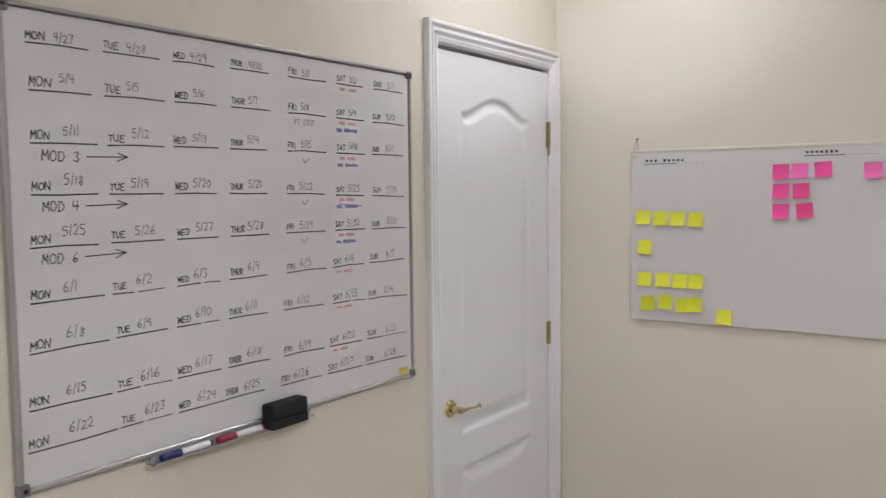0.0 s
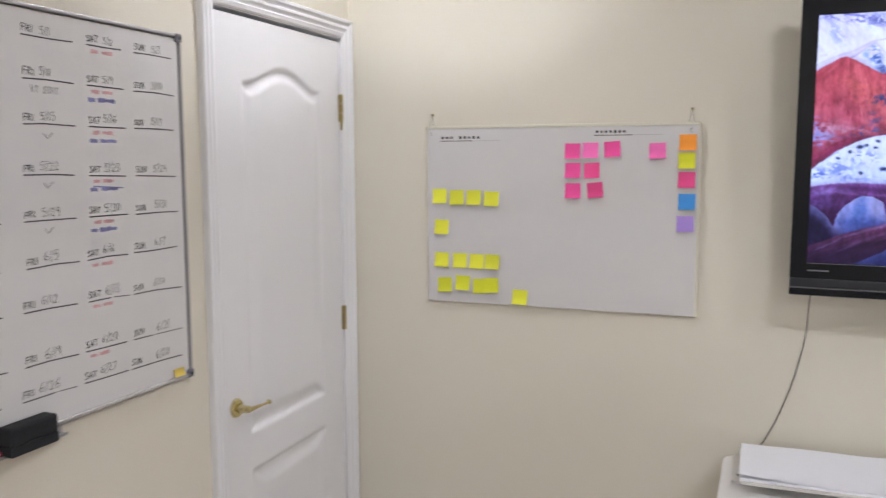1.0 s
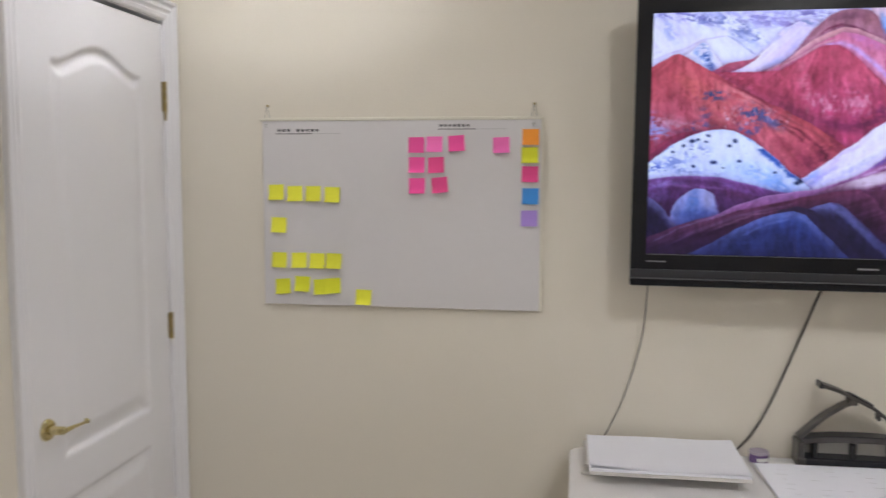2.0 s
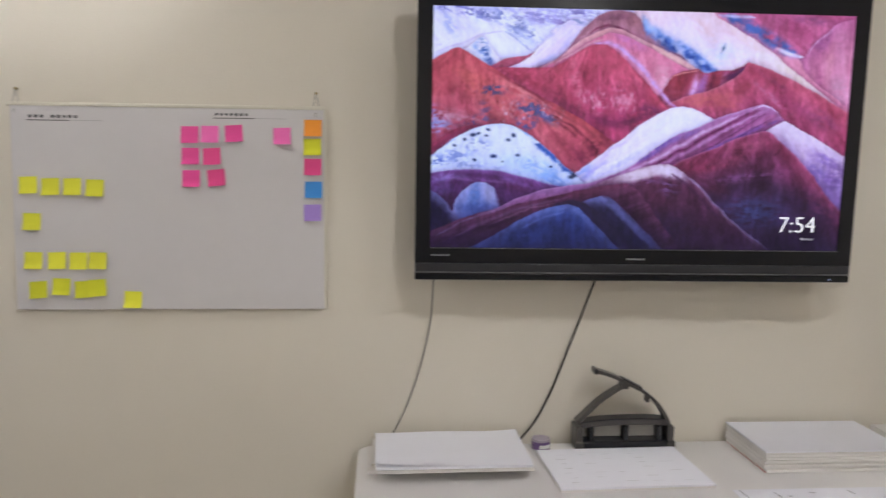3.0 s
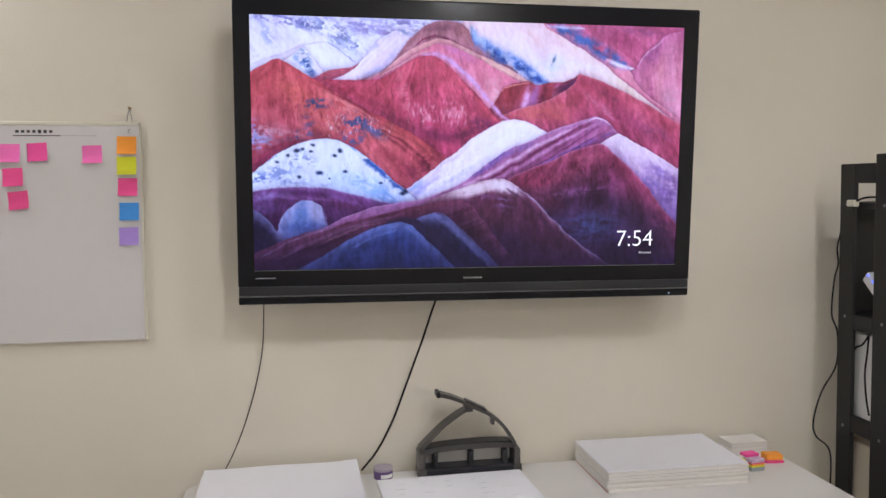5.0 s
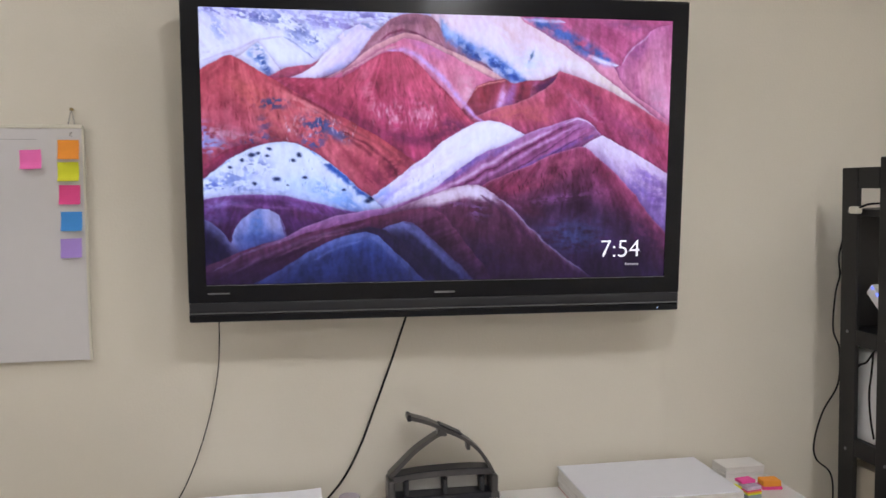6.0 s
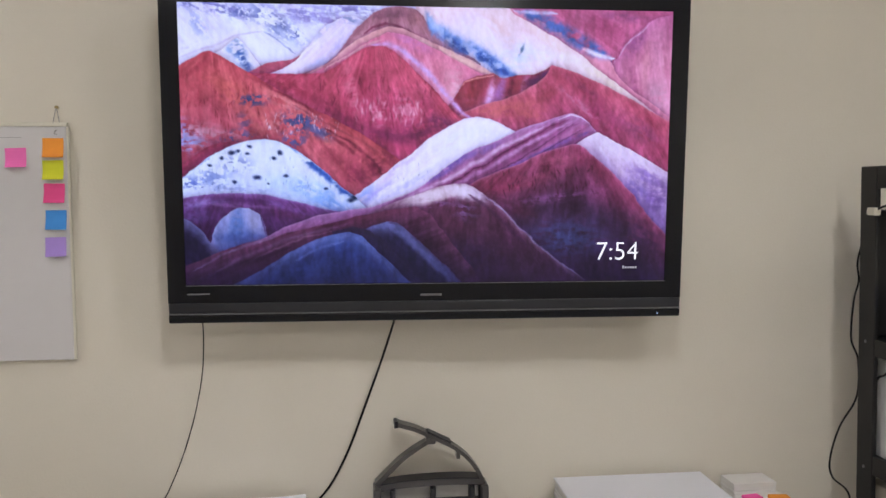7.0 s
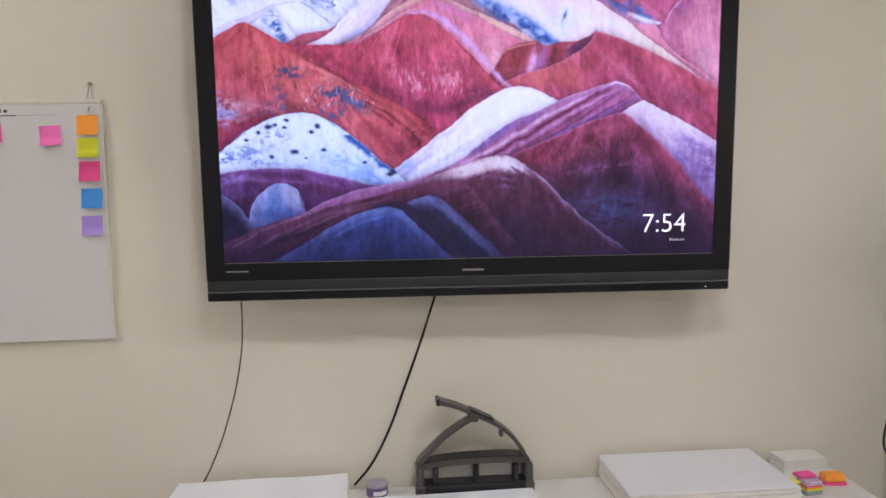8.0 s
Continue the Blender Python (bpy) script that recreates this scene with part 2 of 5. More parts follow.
def panel_depth(y, z):
    """Upright grooves made shallow, level ones deep, lower ones gentle, to tune their shade."""
    y0, y1 = -0.660, -0.205
    top = arch_top(y, 1.886, 0.056, y0, y1)
    slope = (arch_top(y + 0.004, 1.886, 0.056, y0, y1) - arch_top(y - 0.004, 1.886, 0.056, y0, y1)) / 0.008
    sides = min(y - y0, y1 - y)
    upper = min(z - 0.835, (top - z) / math.sqrt(1 + slope * slope))
    lower = min(z - 0.235, 0.728 - z)
    level = max(upper, lower)
    s = min(sides, level)
    share = min(1.0, max(0.0, (sides - level) / 0.03 + 0.5))
    return groove(s, 0.028 if z > 1.5 else 0.050) * (0.35 + 0.85 * share)


LEAF_X, LEAF_Y0, LEAF_Y1, LEAF_TOP = -0.002, DOOR_Y0 + 0.003, DOOR_Y1 - 0.003, 2.064
ny, nz = 118, 344
ys, zs = np.linspace(LEAF_Y0, LEAF_Y1, ny + 1), np.linspace(0.008, LEAF_TOP, nz + 1)
verts = [(LEAF_X + panel_depth(y, z), y, z) for z in zs for y in ys]
faces = [(r * (ny + 1) + c, r * (ny + 1) + c + 1, (r + 1) * (ny + 1) + c + 1, (r + 1) * (ny + 1) + c) for r in range(nz) for c in range(ny)]
leaf = bpy.data.meshes.new("leaf")
leaf.from_pydata(verts, [], faces)
bm = bmesh.new()
bm.from_mesh(leaf)
bpy.data.meshes.remove(leaf)
for f in bm.faces:
    f.smooth = True
box(bm, (LEAF_X - 0.040, LEAF_Y0, 0.008), (LEAF_X - 0.013, LEAF_Y1, LEAF_TOP))
for lo, hi in (((LEAF_X - 0.013, LEAF_Y0, 0.008), (LEAF_X - 0.0005, LEAF_Y0 + 0.001, LEAF_TOP)), ((LEAF_X - 0.013, LEAF_Y1 - 0.001, 0.008), (LEAF_X - 0.0005, LEAF_Y1, LEAF_TOP)), ((LEAF_X - 0.013, LEAF_Y0, LEAF_TOP - 0.001), (LEAF_X - 0.0005, LEAF_Y1, LEAF_TOP))):
    box(bm, lo, hi)
part("door_leaf", bm, TRIM, door, "white moulded leaf with an arched upper panel")

# stepped casing, mitred at the top corners
PROFILE = [(0.004, 0), (0.004, 0.006), (0.010, 0.010), (0.022, 0.013), (0.025, 0.010), (0.030, 0.012), (0.037, 0.017), (0.044, 0.017), (0.047, 0.014), (0.052, 0.016), (0.058, 0.022), (0.066, 0.022), (0.069, 0.018), (0.069, 0)]


def casing(ends):
    bm = bmesh.new()
    rails = [[bm.verts.new(end(w, x)) for w, x in PROFILE] for end in ends]
    for q in range(len(PROFILE)):
        r = (q + 1) % len(PROFILE)
        bm.faces.new((rails[0][q], rails[0][r], rails[1][r], rails[1][q]))
    bm.faces.new(rails[0][::-1])
    bm.faces.new(rails[1])
    bmesh.ops.recalc_face_normals(bm, faces=bm.faces[:])
    return bm


IN0, IN1, INT = DOOR_Y0 + 0.004, DOOR_Y1 - 0.004, DOOR_TOP - 0.002
part("door_casing", casing([lambda w, x: (x, IN0 - w, 0), lambda w, x: (x, IN0 - w, INT + w)]), TRIM, door)
part("door_casing", casing([lambda w, x: (x, IN1 + w, 0), lambda w, x: (x, IN1 + w, INT + w)]), TRIM, door)
part("door_casing", casing([lambda w, x: (x, IN0 - w, INT + w), lambda w, x: (x, IN1 + w, INT + w)]), TRIM, door)
for name, lo, hi in (("jamb", (-0.12, DOOR_Y0 - 0.02, 0), (0, DOOR_Y0, DOOR_TOP)), ("jamb", (-0.12, DOOR_Y1, 0), (0, DOOR_Y1 + 0.02, DOOR_TOP)), ("head_jamb", (-0.12, DOOR_Y0 - 0.02, DOOR_TOP), (0, DOOR_Y1 + 0.02, DOOR_TOP + 0.02)),
                     ("door_stop", (-0.075, DOOR_Y0, 0), (-0.052, DOOR_Y0 + 0.012, DOOR_TOP)), ("door_stop", (-0.075, DOOR_Y1 - 0.012, 0), (-0.052, DOOR_Y1, DOOR_TOP)), ("door_stop", (-0.075, DOOR_Y0, DOOR_TOP - 0.004), (-0.052, DOOR_Y1, DOOR_TOP))):
    part(name, boxed(lo, hi), TRIM, door)


def hinge(z0, z1, finial):
    y = DOOR_Y1 - 0.003
    plate = part("hinge", boxed((LEAF_X + 0.0005, y - 0.009, z0 + 0.002), (LEAF_X + 0.003, y - 0.002, z1 - 0.002), 0.0008, 1), OLD_BRASS, door, "dull brass butt hinge")
    step = (z1 - z0) / 3
    for k in range(3):
        part("knuckle", cylinder(0.0068, step - 0.001, pose(0.006, y, z0 + step * (k + 0.5)), 16, bevel=0.001), OLD_BRASS, plate)
    if finial:
        part("pin", cylinder(0.0035, 0.03, pose(0.006, y, z0 - 0.013), 12, r2=0.005), OLD_BRASS, plate)


hinge(1.787, 1.884, True)
hinge(1.044, 1.132, False)
HY, HZ = -0.728, 0.938
handle = part("door_handle", cylinder(0.030, 0.010, pose(LEAF_X + 0.005, HY, HZ, 0, 90), 36, r2=0.024, bevel=0.002), BRASS, door, "polished brass lever handle", True)
part("neck", tube([(LEAF_X + 0.008, HY, HZ), (0.028, HY, HZ), (0.044, HY + 0.004, HZ)], lambda t: 0.013 - 0.003 * t, 16), BRASS, handle, smooth=True)
part("lever", tube([(0.046, HY - 0.008, HZ), (0.049, HY + 0.014, HZ + 0.001), (0.049, HY + 0.040, HZ), (0.047, HY + 0.066, HZ - 0.003), (0.046, HY + 0.090, HZ - 0.004), (0.046, HY + 0.102, HZ - 0.003)], lambda t: 0.0082 - 0.0042 * math.sin(math.pi * t * 0.7) + 0.004 * math.exp(-((t - 0.93) / 0.06) ** 2), 14), BRASS, handle, smooth=True)

# ---- the calendar whiteboard ----
WB_Y0, WB_Y1, WB_Z0, WB_Z1 = -2.108, -0.934, 1.088, 1.973
board = thing("calendar_whiteboard", pose(0, 0, 0), "framed whiteboard with a handwritten nine-week calendar in black marker", "whiteboard")
part("writing_surface", boxed((0.001, WB_Y0 + 0.012, WB_Z0 + 0.012), (0.012, WB_Y1 - 0.012, WB_Z1 - 0.012)), BOARD, board)
RAIL = 0.012
for lo, hi in (((0, WB_Y0 + 0.02, WB_Z0), (0.017, WB_Y1 - 0.02, WB_Z0 + RAIL)), ((0, WB_Y0 + 0.02, WB_Z1 - RAIL * 0.7), (0.017, WB_Y1 - 0.02, WB_Z1)), ((0, WB_Y0, WB_Z0 + 0.02), (0.017, WB_Y0 + RAIL, WB_Z1 - 0.02)), ((0, WB_Y1 - RAIL * 0.7, WB_Z0 + 0.02), (0.017, WB_Y1, WB_Z1 - 0.02))):
    part("frame_rail", boxed(lo, hi, 0.003), ALU, board)
for cy in (WB_Y0 + 0.010, WB_Y1 - 0.010):
    for cz in (WB_Z0 + 0.010, WB_Z1 - 0.010):
        cap = part("corner_cap", boxed((0, cy - 0.011, cz - 0.011), (0.020, cy + 0.011, cz + 0.011), 0.004), CAP, board, "grey plastic corner cap")
        part("screw", cylinder(0.004, 0.002, pose(0.0215, cy, cz, 0, 90), 14), BLACK_MATTE, cap)
# pale strip added along the lower rail in place of its highlight
part("rail_lip_highlight", boxed((0.0172, WB_Y0 + 0.024, WB_Z0 + 0.0070), (0.0195, WB_Y1 - 0.024, WB_Z0 + RAIL - 0.0005), 0.0008, 1), HIGHLIGHT_ALU, board, "bright strip for the highlight on the lower rail's lip")
tray = part("pen_tray", boxed((0.004, -1.838, 1.072), (0.037, -1.376, 1.075)), ALU, board, "thin aluminium pen tray")
part("tray_lip", boxed((0.035, -1.838, 1.075), (0.037, -1.376, 1.078)), ALU, tray)
part("tray_back", boxed((0.0172, -1.838, 1.075), (0.0192, -1.376, 1.090)), ALU, tray)

GLYPHS = {
    "M": "0,0 .1,1 .5,.35 .9,1 1,0", "O": ".5,1 .1,.8 0,.4 .3,0 .8,.1 1,.55 .8,.9 .5,1", "N": "0,0 .05,1 .9,0 1,1", "T": "0,1 1,.95|.5,.97 .5,0", "U": "0,1 .05,.25 .4,0 .8,.15 .9,1",
    "E": ".9,1 .05,.95 0,0 .95,.02|.05,.5 .75,.52", "W": "0,1 .2,0 .5,.65 .8,0 1,1", "D": ".05,0 .05,1 .6,.95 1,.5 .6,.05 .05,0", "H": "0,1 .03,0|.9,1 .93,0|0,.5 .93,.52", "R": "0,0 .05,1 .7,.95 .8,.65 .1,.5 .95,0",
    "F": "0,0 .05,1 .95,1|.03,.52 .7,.54", "I": ".5,1 .48,0", "S": ".9,.9 .4,1 .05,.75 .5,.52 .9,.28 .5,0 0,.1", "A": "0,0 .5,1 1,0|.2,.38 .8,.38", "V": "0,1 .45,0 1,1",
    "0": ".5,1 .1,.75 .05,.3 .4,0 .85,.2 .95,.7 .5,1", "1": ".45,1 .5,0", "2": ".05,.75 .4,1 .85,.8 .7,.45 .05,.02 1,.05", "3": ".05,.9 .6,1 .85,.78 .4,.54 .9,.3 .6,0 0,.08", "4": ".15,1 .05,.45 .95,.5|.75,1 .7,0",
    "5": ".9,1 .15,.98 .1,.58 .7,.6 .9,.3 .6,0 0,.06", "6": ".75,1 .25,.65 .05,.2 .4,0 .85,.15 .8,.42 .35,.45 .1,.25", "7": "0,.98 .95,1 .4,0", "8": ".8,.85 .4,1 .15,.75 .85,.3 .5,0 .1,.25 .85,.75 .8,.85", "9": ".85,.85 .4,1 .1,.7 .45,.5 .85,.75 .85,0", "/": ".1,-.1 .9,1.1", "-": "0,.5 1,.5",
}
rng = random.Random(7)


def stroke(bm, pts, width, x):
    """A flat marker stroke on the board: quads with joined corners, pts as (y, z)."""
    for a, b in zip(pts, pts[1:]):
        d = Vector((b[0] - a[0], b[1] - a[1]))
        if d.length < 1e-6:
            continue
        d.normalize()
        n = Vector((-d.y, d.x)) * width / 2
        e = d * width * 0.35
        quad = [(a[0] - e.x + n.x, a[1] - e.y + n.y), (a[0] - e.x - n.x, a[1] - e.y - n.y), (b[0] + e.x - n.x, b[1] + e.y - n.y), (b[0] + e.x + n.x, b[1] + e.y + n.y)]
        bm.faces.new([bm.verts.new((x, q[0], q[1])) for q in quad])


def written(bm, text, y, z, height, width, x, wide=0.62, gap=0.26, slope=0.0):
    """Handwriting from (y, z) on; returns the y at its end."""
    for ch in text:
        w = height * wide * (0.35 if ch in "1I" else 0.55 if ch == "/" else 1.0) * rng.uniform(0.9, 1.1)
        if ch != " ":
            lean, lift, grow = rng.uniform(-0.02, 0.10), rng.uniform(-0.06, 0.06) * height, rng.uniform(0.9, 1.08)
            for line in GLYPHS[ch].split("|"):
                pts = []
                for pair in line.split():
                    px, pz = (float(q) for q in pair.split(","))
                    px, pz = px + rng.uniform(-0.05, 0.05), pz + rng.uniform(-0.04, 0.04)
                    pts.append((y + px * w + pz * height * lean, z + lift + pz * height * grow))
                stroke(bm, pts, width, x)
        y += w + height * gap
        z += slope * height
    return y


INK_X = 0.0126


def scribble(bm, y, z, count, height):
    """A short word too small to read: bars as wide as its letters."""
    for k in range(count):
        w = rng.uniform(0.0045, 0.0075)
        if k != count // 3:
            stroke(bm, [(y, z), (y + w, z + rng.uniform(-0.001, 0.001))], height * rng.uniform(0.6, 1.0), INK_X)
        y += w + rng.uniform(0.003, 0.005)


DAYS = ["MON", "TUE", "WED", "THUR", "FRI", "SAT", "SUN"]
START_TOP = [-2.056, -1.906, -1.747, -1.594, -1.419, -1.247, -1.102]
START_LOW = [-2.082, -1.897, -1.760, -1.632, -1.462, -1.298, -1.151]
LENGTH_TOP = [0.124, 0.130, 0.110, 0.112, 0.129, 0.102, 0.131]
LENGTH_LOW = [0.171, 0.121, 0.119, 0.122, 0.147, 0.138, 0.186]
DATE_AT = [0.056, 0.052, 0.046, 0.052, 0.046, 0.048, 0.058]
ROW_LEFT = [1.904, 1.820, 1.724, 1.631, 1.536, 1.434, 1.344, 1.240, 1.163]
ROW_MIDDLE = [1.909, 1.823, 1.731, 1.629, 1.533, 1.436, 1.347, 1.235, 1.164]
ROW_RIGHT = [1.910, 1.818, 1.731, 1.614, 1.527, 1.437, 1.331, 1.222, 1.152]


def row_height(r, y):
    """Height of a row's underline at y: a shallow curve through its two ends and its middle."""
    t = (y + 2.06) / 1.11
    return ROW_LEFT[r] * (1 - t) * (1 - 2 * t) + ROW_MIDDLE[r] * 4 * t * (1 - t) + ROW_RIGHT[r] * t * (2 * t - 1)


month, day = 4, 27
for r in range(9):
    for c, name in enumerate(DAYS):
        bm = bmesh.new()
        down = (r / 8) ** 1.7
        y = START_TOP[c] + (START_LOW[c] - START_TOP[c]) * down + rng.uniform(-0.003, 0.003)
        length = (LENGTH_TOP[c] + (LENGTH_LOW[c] - LENGTH_TOP[c]) * down) * rng.uniform(0.95, 1.05)
        cut = y + length * rng.uniform(0.35, 0.6)
        wave = rng.uniform(-0.001, 0.001)
        z = row_height(r, y) + wave
        under = [(y, z), (cut, row_height(r, cut) + rng.uniform(-0.001, 0.002)), (y + length, row_height(r, y + length) + wave)]
        if rng.random() < (0.4 if r > 4 else 0.12):
            stroke(bm, under[:2], 0.0027, INK_X)
            stroke(bm, [(cut + 0.010, under[1][1]), under[2]], 0.0020, INK_X)
        else:
            stroke(bm, under, 0.0028, INK_X)
        label_h = 0.0142 * rng.uniform(0.92, 1.08) * (1.10 if c == 0 else 0.94)
        date_h = (0.0155 + 0.0007 * min(r, 5)) * rng.uniform(0.95, 1.1)
        written(bm, name, y + 0.001, z + 0.008, label_h, 0.0022, INK_X, 0.54 if c == 3 else 0.66, 0.18)
        raised = 0.007 if r == 0 else 0.019 if c == 0 else 0.014 if c < 4 else 0.010
        date_y = y + DATE_AT[c] + (0.022 * down if c in (0, 6) else 0) + rng.uniform(-0.004, 0.004)
        written(bm, f"{month}/{day}", date_y, row_height(r, date_y) + raised * rng.uniform(0.85, 1.15), date_h, 0.0015, INK_X, 0.58, 0.16)
        part("calendar_entry", bm, INK, board)
        if c == 5 and r < 8:
            bm = bmesh.new()
            scribble(bm, y + 0.014, z - 0.013, 6, 0.0095)
            part("red_scribble", bm, INK_RED, board, "short faded red marker writing")["kind"] = "stuff"
        if c == 5 and 1 <= r <= 4:
            bm = bmesh.new()
            scribble(bm, y + 0.004, z - 0.031, 8, 0.0105)
            if r == 3:
                stroke(bm, [(y + 0.01, z - 0.024), (y + 0.10, z - 0.030)], 0.003, INK_X)
            part("blue_scribble", bm, INK_BLUE, board, "short blue marker writing")["kind"] = "stuff"
        if c == 4 and r == 1:
            bm = bmesh.new()
            written(bm, "VT EDIT", y + 0.018, z - 0.026, 0.0125, 0.0020, INK_X, 0.66, 0.24)
            part("black_scribble", bm, INK_FAINT, board)
        if c == 4 and 2 <= r <= 4:
            bm = bmesh.new()
            stroke(bm, [(y + 0.050, z - 0.018), (y + 0.058, z - 0.028), (y + 0.072, z - 0.016)], 0.0024, INK_X)
            part("tick_mark", bm, INK_FAINT, board)
        if c == 0 and 2 <= r <= 4:
            bm = bmesh.new()
            end = written(bm, ("MOD 3", "MOD 4", "MOD 6")[r - 2], y + 0.020, z - 0.031, 0.0185, 0.0019, INK_X, 0.62, 0.18)
            stroke(bm, [(end + 0.012, z - 0.022), (end + 0.100, z - 0.020)], 0.0022, INK_X)
            stroke(bm, [(end + 0.078, z - 0.013), (end + 0.100, z - 0.020), (end + 0.076, z - 0.029)], 0.0022, INK_X)
            part("module_note", bm, INK, board)
        day += 1
        if day > (30 if month == 4 else 31 if month == 5 else 99):
            month, day = month + 1, 1

eraser = thing("board_eraser", pose(0.0395, -1.478, 1.0752), "black felt whiteboard eraser resting on the pen tray", "eraser")
part("felt_pad", boxed((-0.0195, -0.0585, 0), (0.0195, 0.0585, 0.022), 0.003), FELT, eraser)
part("grip", boxed((-0.020, -0.059, 0.0205), (0.020, 0.059, 0.060), 0.007, 3), FELT, eraser)


def marker(y, cap_mat, label, x=0.0295, turn=0.0, cap_len=0.056):
    pen = thing("marker_pen", pose(x, y, 1.0830, 0, 0, turn), label, "marker pen", "marker pens on the tray")
    part("cap", cylinder(0.0080, cap_len, pose(0, cap_len / 2, 0, 90), 18, r2=0.0074, bevel=0.001), cap_mat, pen, smooth=False)
    part("barrel", cylinder(0.0074, 0.075, pose(0, cap_len + 0.0375, 0, 90), 18, bevel=0.001), WHITE_PLASTIC, pen)
    part("end_plug", cylinder(0.0068, 0.006, pose(0, cap_len + 0.078, 0, 90), 18, bevel=0.001), cap_mat, pen)


marker(-1.818, BLUE_CAP, "white whiteboard marker with a blue cap lying on the tray", 0.0275, 1.6, 0.050)
marker(-1.672, RED_CAP, "white whiteboard marker with a red cap lying on the tray", 0.0275, -1.2, 0.050)

# ---- the hanging board and its notes ----
BX0, BX1, BZ0, BZ1 = 0.310, 1.213, 1.160, 1.764
hung = thing("hanging_board", pose(0, 0, 0), "white foam board hung from two wire hooks with headings", "notice board")
part("board_panel", boxed((BX0, -0.014, BZ0), (BX1, -0.004, BZ1), 0.0012, 1), FOAM, hung)
part("top_strip", boxed((BX0 - 0.008, -0.017, BZ1 - 0.005), (BX1 + 0.004, -0.003, BZ1 + 0.005), 0.002), FOAM_EDGE, hung, "cream edging strip")
part("side_strip", boxed((BX1, -0.0145, BZ0), (BX1 + 0.006, -0.003, BZ1 - 0.006), 0.002), FOAM_EDGE, hung)
for x0, x1, z, n in ((0.362, 0.506, 1.729, 9), (0.895, 0.995, 1.742, 7)):
    bm = bmesh.new()
    for k in range(n):
        w = (x1 - x0) / n
        if n == 9 and k == 3:
            continue
        h = 0.0095 * rng.uniform(0.7, 1.0)
        box(bm, (x0 + k * w, -0.0144, z - h / 2), (x0 + (k + 0.6) * w, -0.0141, z + h / 2))
    part("heading", bm, INK, hung, "short black marker heading")["kind"] = "stuff"
    part("heading_rule", boxed((x0 - 0.006, -0.0145, z - 0.0125), (x0 + 0.115, -0.0142, z - 0.0100)), INK, hung)
    part("heading_rule", boxed((x0 + 0.117, -0.0145, z - 0.0115), (x0 + 0.21, -0.0142, z - 0.0105)), INK_FAINT, hung)
for hx in (0.326, 1.190):
    hook = thing("wire_hook", pose(hx, 0, BZ1 + 0.008), "small wire hanger on a wall screw holding the board", "hook", "board hooks")
    part("screw", cylinder(0.0045, 0.010, pose(0, -0.005, 0.036, 90), 12, bevel=0.001), OLD_BRASS, hook)
    part("wire", tube([(-0.008, -0.013, -0.004), (-0.005, -0.011, 0.012), (0, -0.009, 0.033), (0.005, -0.011, 0.012), (0.008, -0.013, -0.004)], 0.0012, 6), WIRE, hook)
    part("ring", tube([(-0.003, -0.0215, -0.026), (0.003, -0.0215, -0.023), (-0.003, -0.0215, -0.030), (0.003, -0.0215, -0.034)], 0.0011, 6), WIRE, hook)


def note_mesh(curl, lift):
    n, side, thick = 8, 0.0515, 0.0003
    bm = bmesh.new()
    sheets = []
    for back in (0.0, thick):
        grid = []
        for r in range(n + 1):
            t = r / n
            row = []
            for c in range(n + 1):
                u = c / n - 0.5
                out = 0.0006 + lift * max(0, t - 0.2) ** 1.5 + curl * max(0, t - 0.5) ** 2 + 0.002 * u * u * t
                row.append(bm.verts.new((u * side, back - out, (0.5 - t) * side + 0.25 * out * t)))
            grid.append(row)
        sheets.append(grid)
    front, rear = sheets
    for r in range(n):
        for c in range(n):
            bm.faces.new((front[r][c], front[r + 1][c], front[r + 1][c + 1], front[r][c + 1]))
            bm.faces.new((rear[r][c], rear[r][c + 1], rear[r + 1][c + 1], rear[r + 1][c]))
    rim = [(0, c) for c in range(n)] + [(r, n) for r in range(n)] + [(n, n - c) for c in range(n)] + [(n - r, 0) for r in range(n)]
    for (r0, c0), (r1, c1) in zip(rim, rim[1:] + rim[:1]):
        bm.faces.new((front[r0][c0], front[r1][c1], rear[r1][c1], rear[r0][c0]))
    return bm


NOTE_BACK = -0.0143
note_shapes = {}


def sticky(x, z, colour, words, turn=0.0, y=NOTE_BACK):
    shape = rng.randrange(3)
    key = (colour, shape)
    if key not in note_shapes:
        note_shapes[key] = mesh_of("sticky_note", note_mesh((0.012, 0.030, 0.006)[shape], (0.007, 0.004, 0.010)[shape]), NOTE[colour])
    ob = new("sticky_note", note_shapes[key])
    ob.matrix_world = pose(x, y, z, 0, turn)
    return tagged(ob, words + " square paper sticky note on the hanging board", "sticky note", "sticky notes on the board")


for x, z, turn in ((0.355, 1.528, -2), (0.418, 1.524, -2), (0.480, 1.524, -1), (0.544, 1.521, 1)):
    sticky(x, z, "yellow", "yellow", turn)
for x, z, turn in ((0.362, 1.421, 1), (0.362, 1.306, 1), (0.430, 1.306, -2), (0.491, 1.305, 0)):
    sticky(x, z, "yellow", "yellow", turn)
sticky(0.548, 1.306, "yellow", "yellow overlapping", 1, NOTE_BACK - 0.004)
for x, z, turn in ((0.374, 1.219, -4), (0.440, 1.228, 2), (0.504, 1.220, -4)):
    sticky(x, z, "lime", "dull yellow", turn)
sticky(0.545, 1.225, "lime", "dull yellow overlapping", -4, NOTE_BACK - 0.004)
sticky(0.646, 1.189, "yellow", "single yellow", 2)
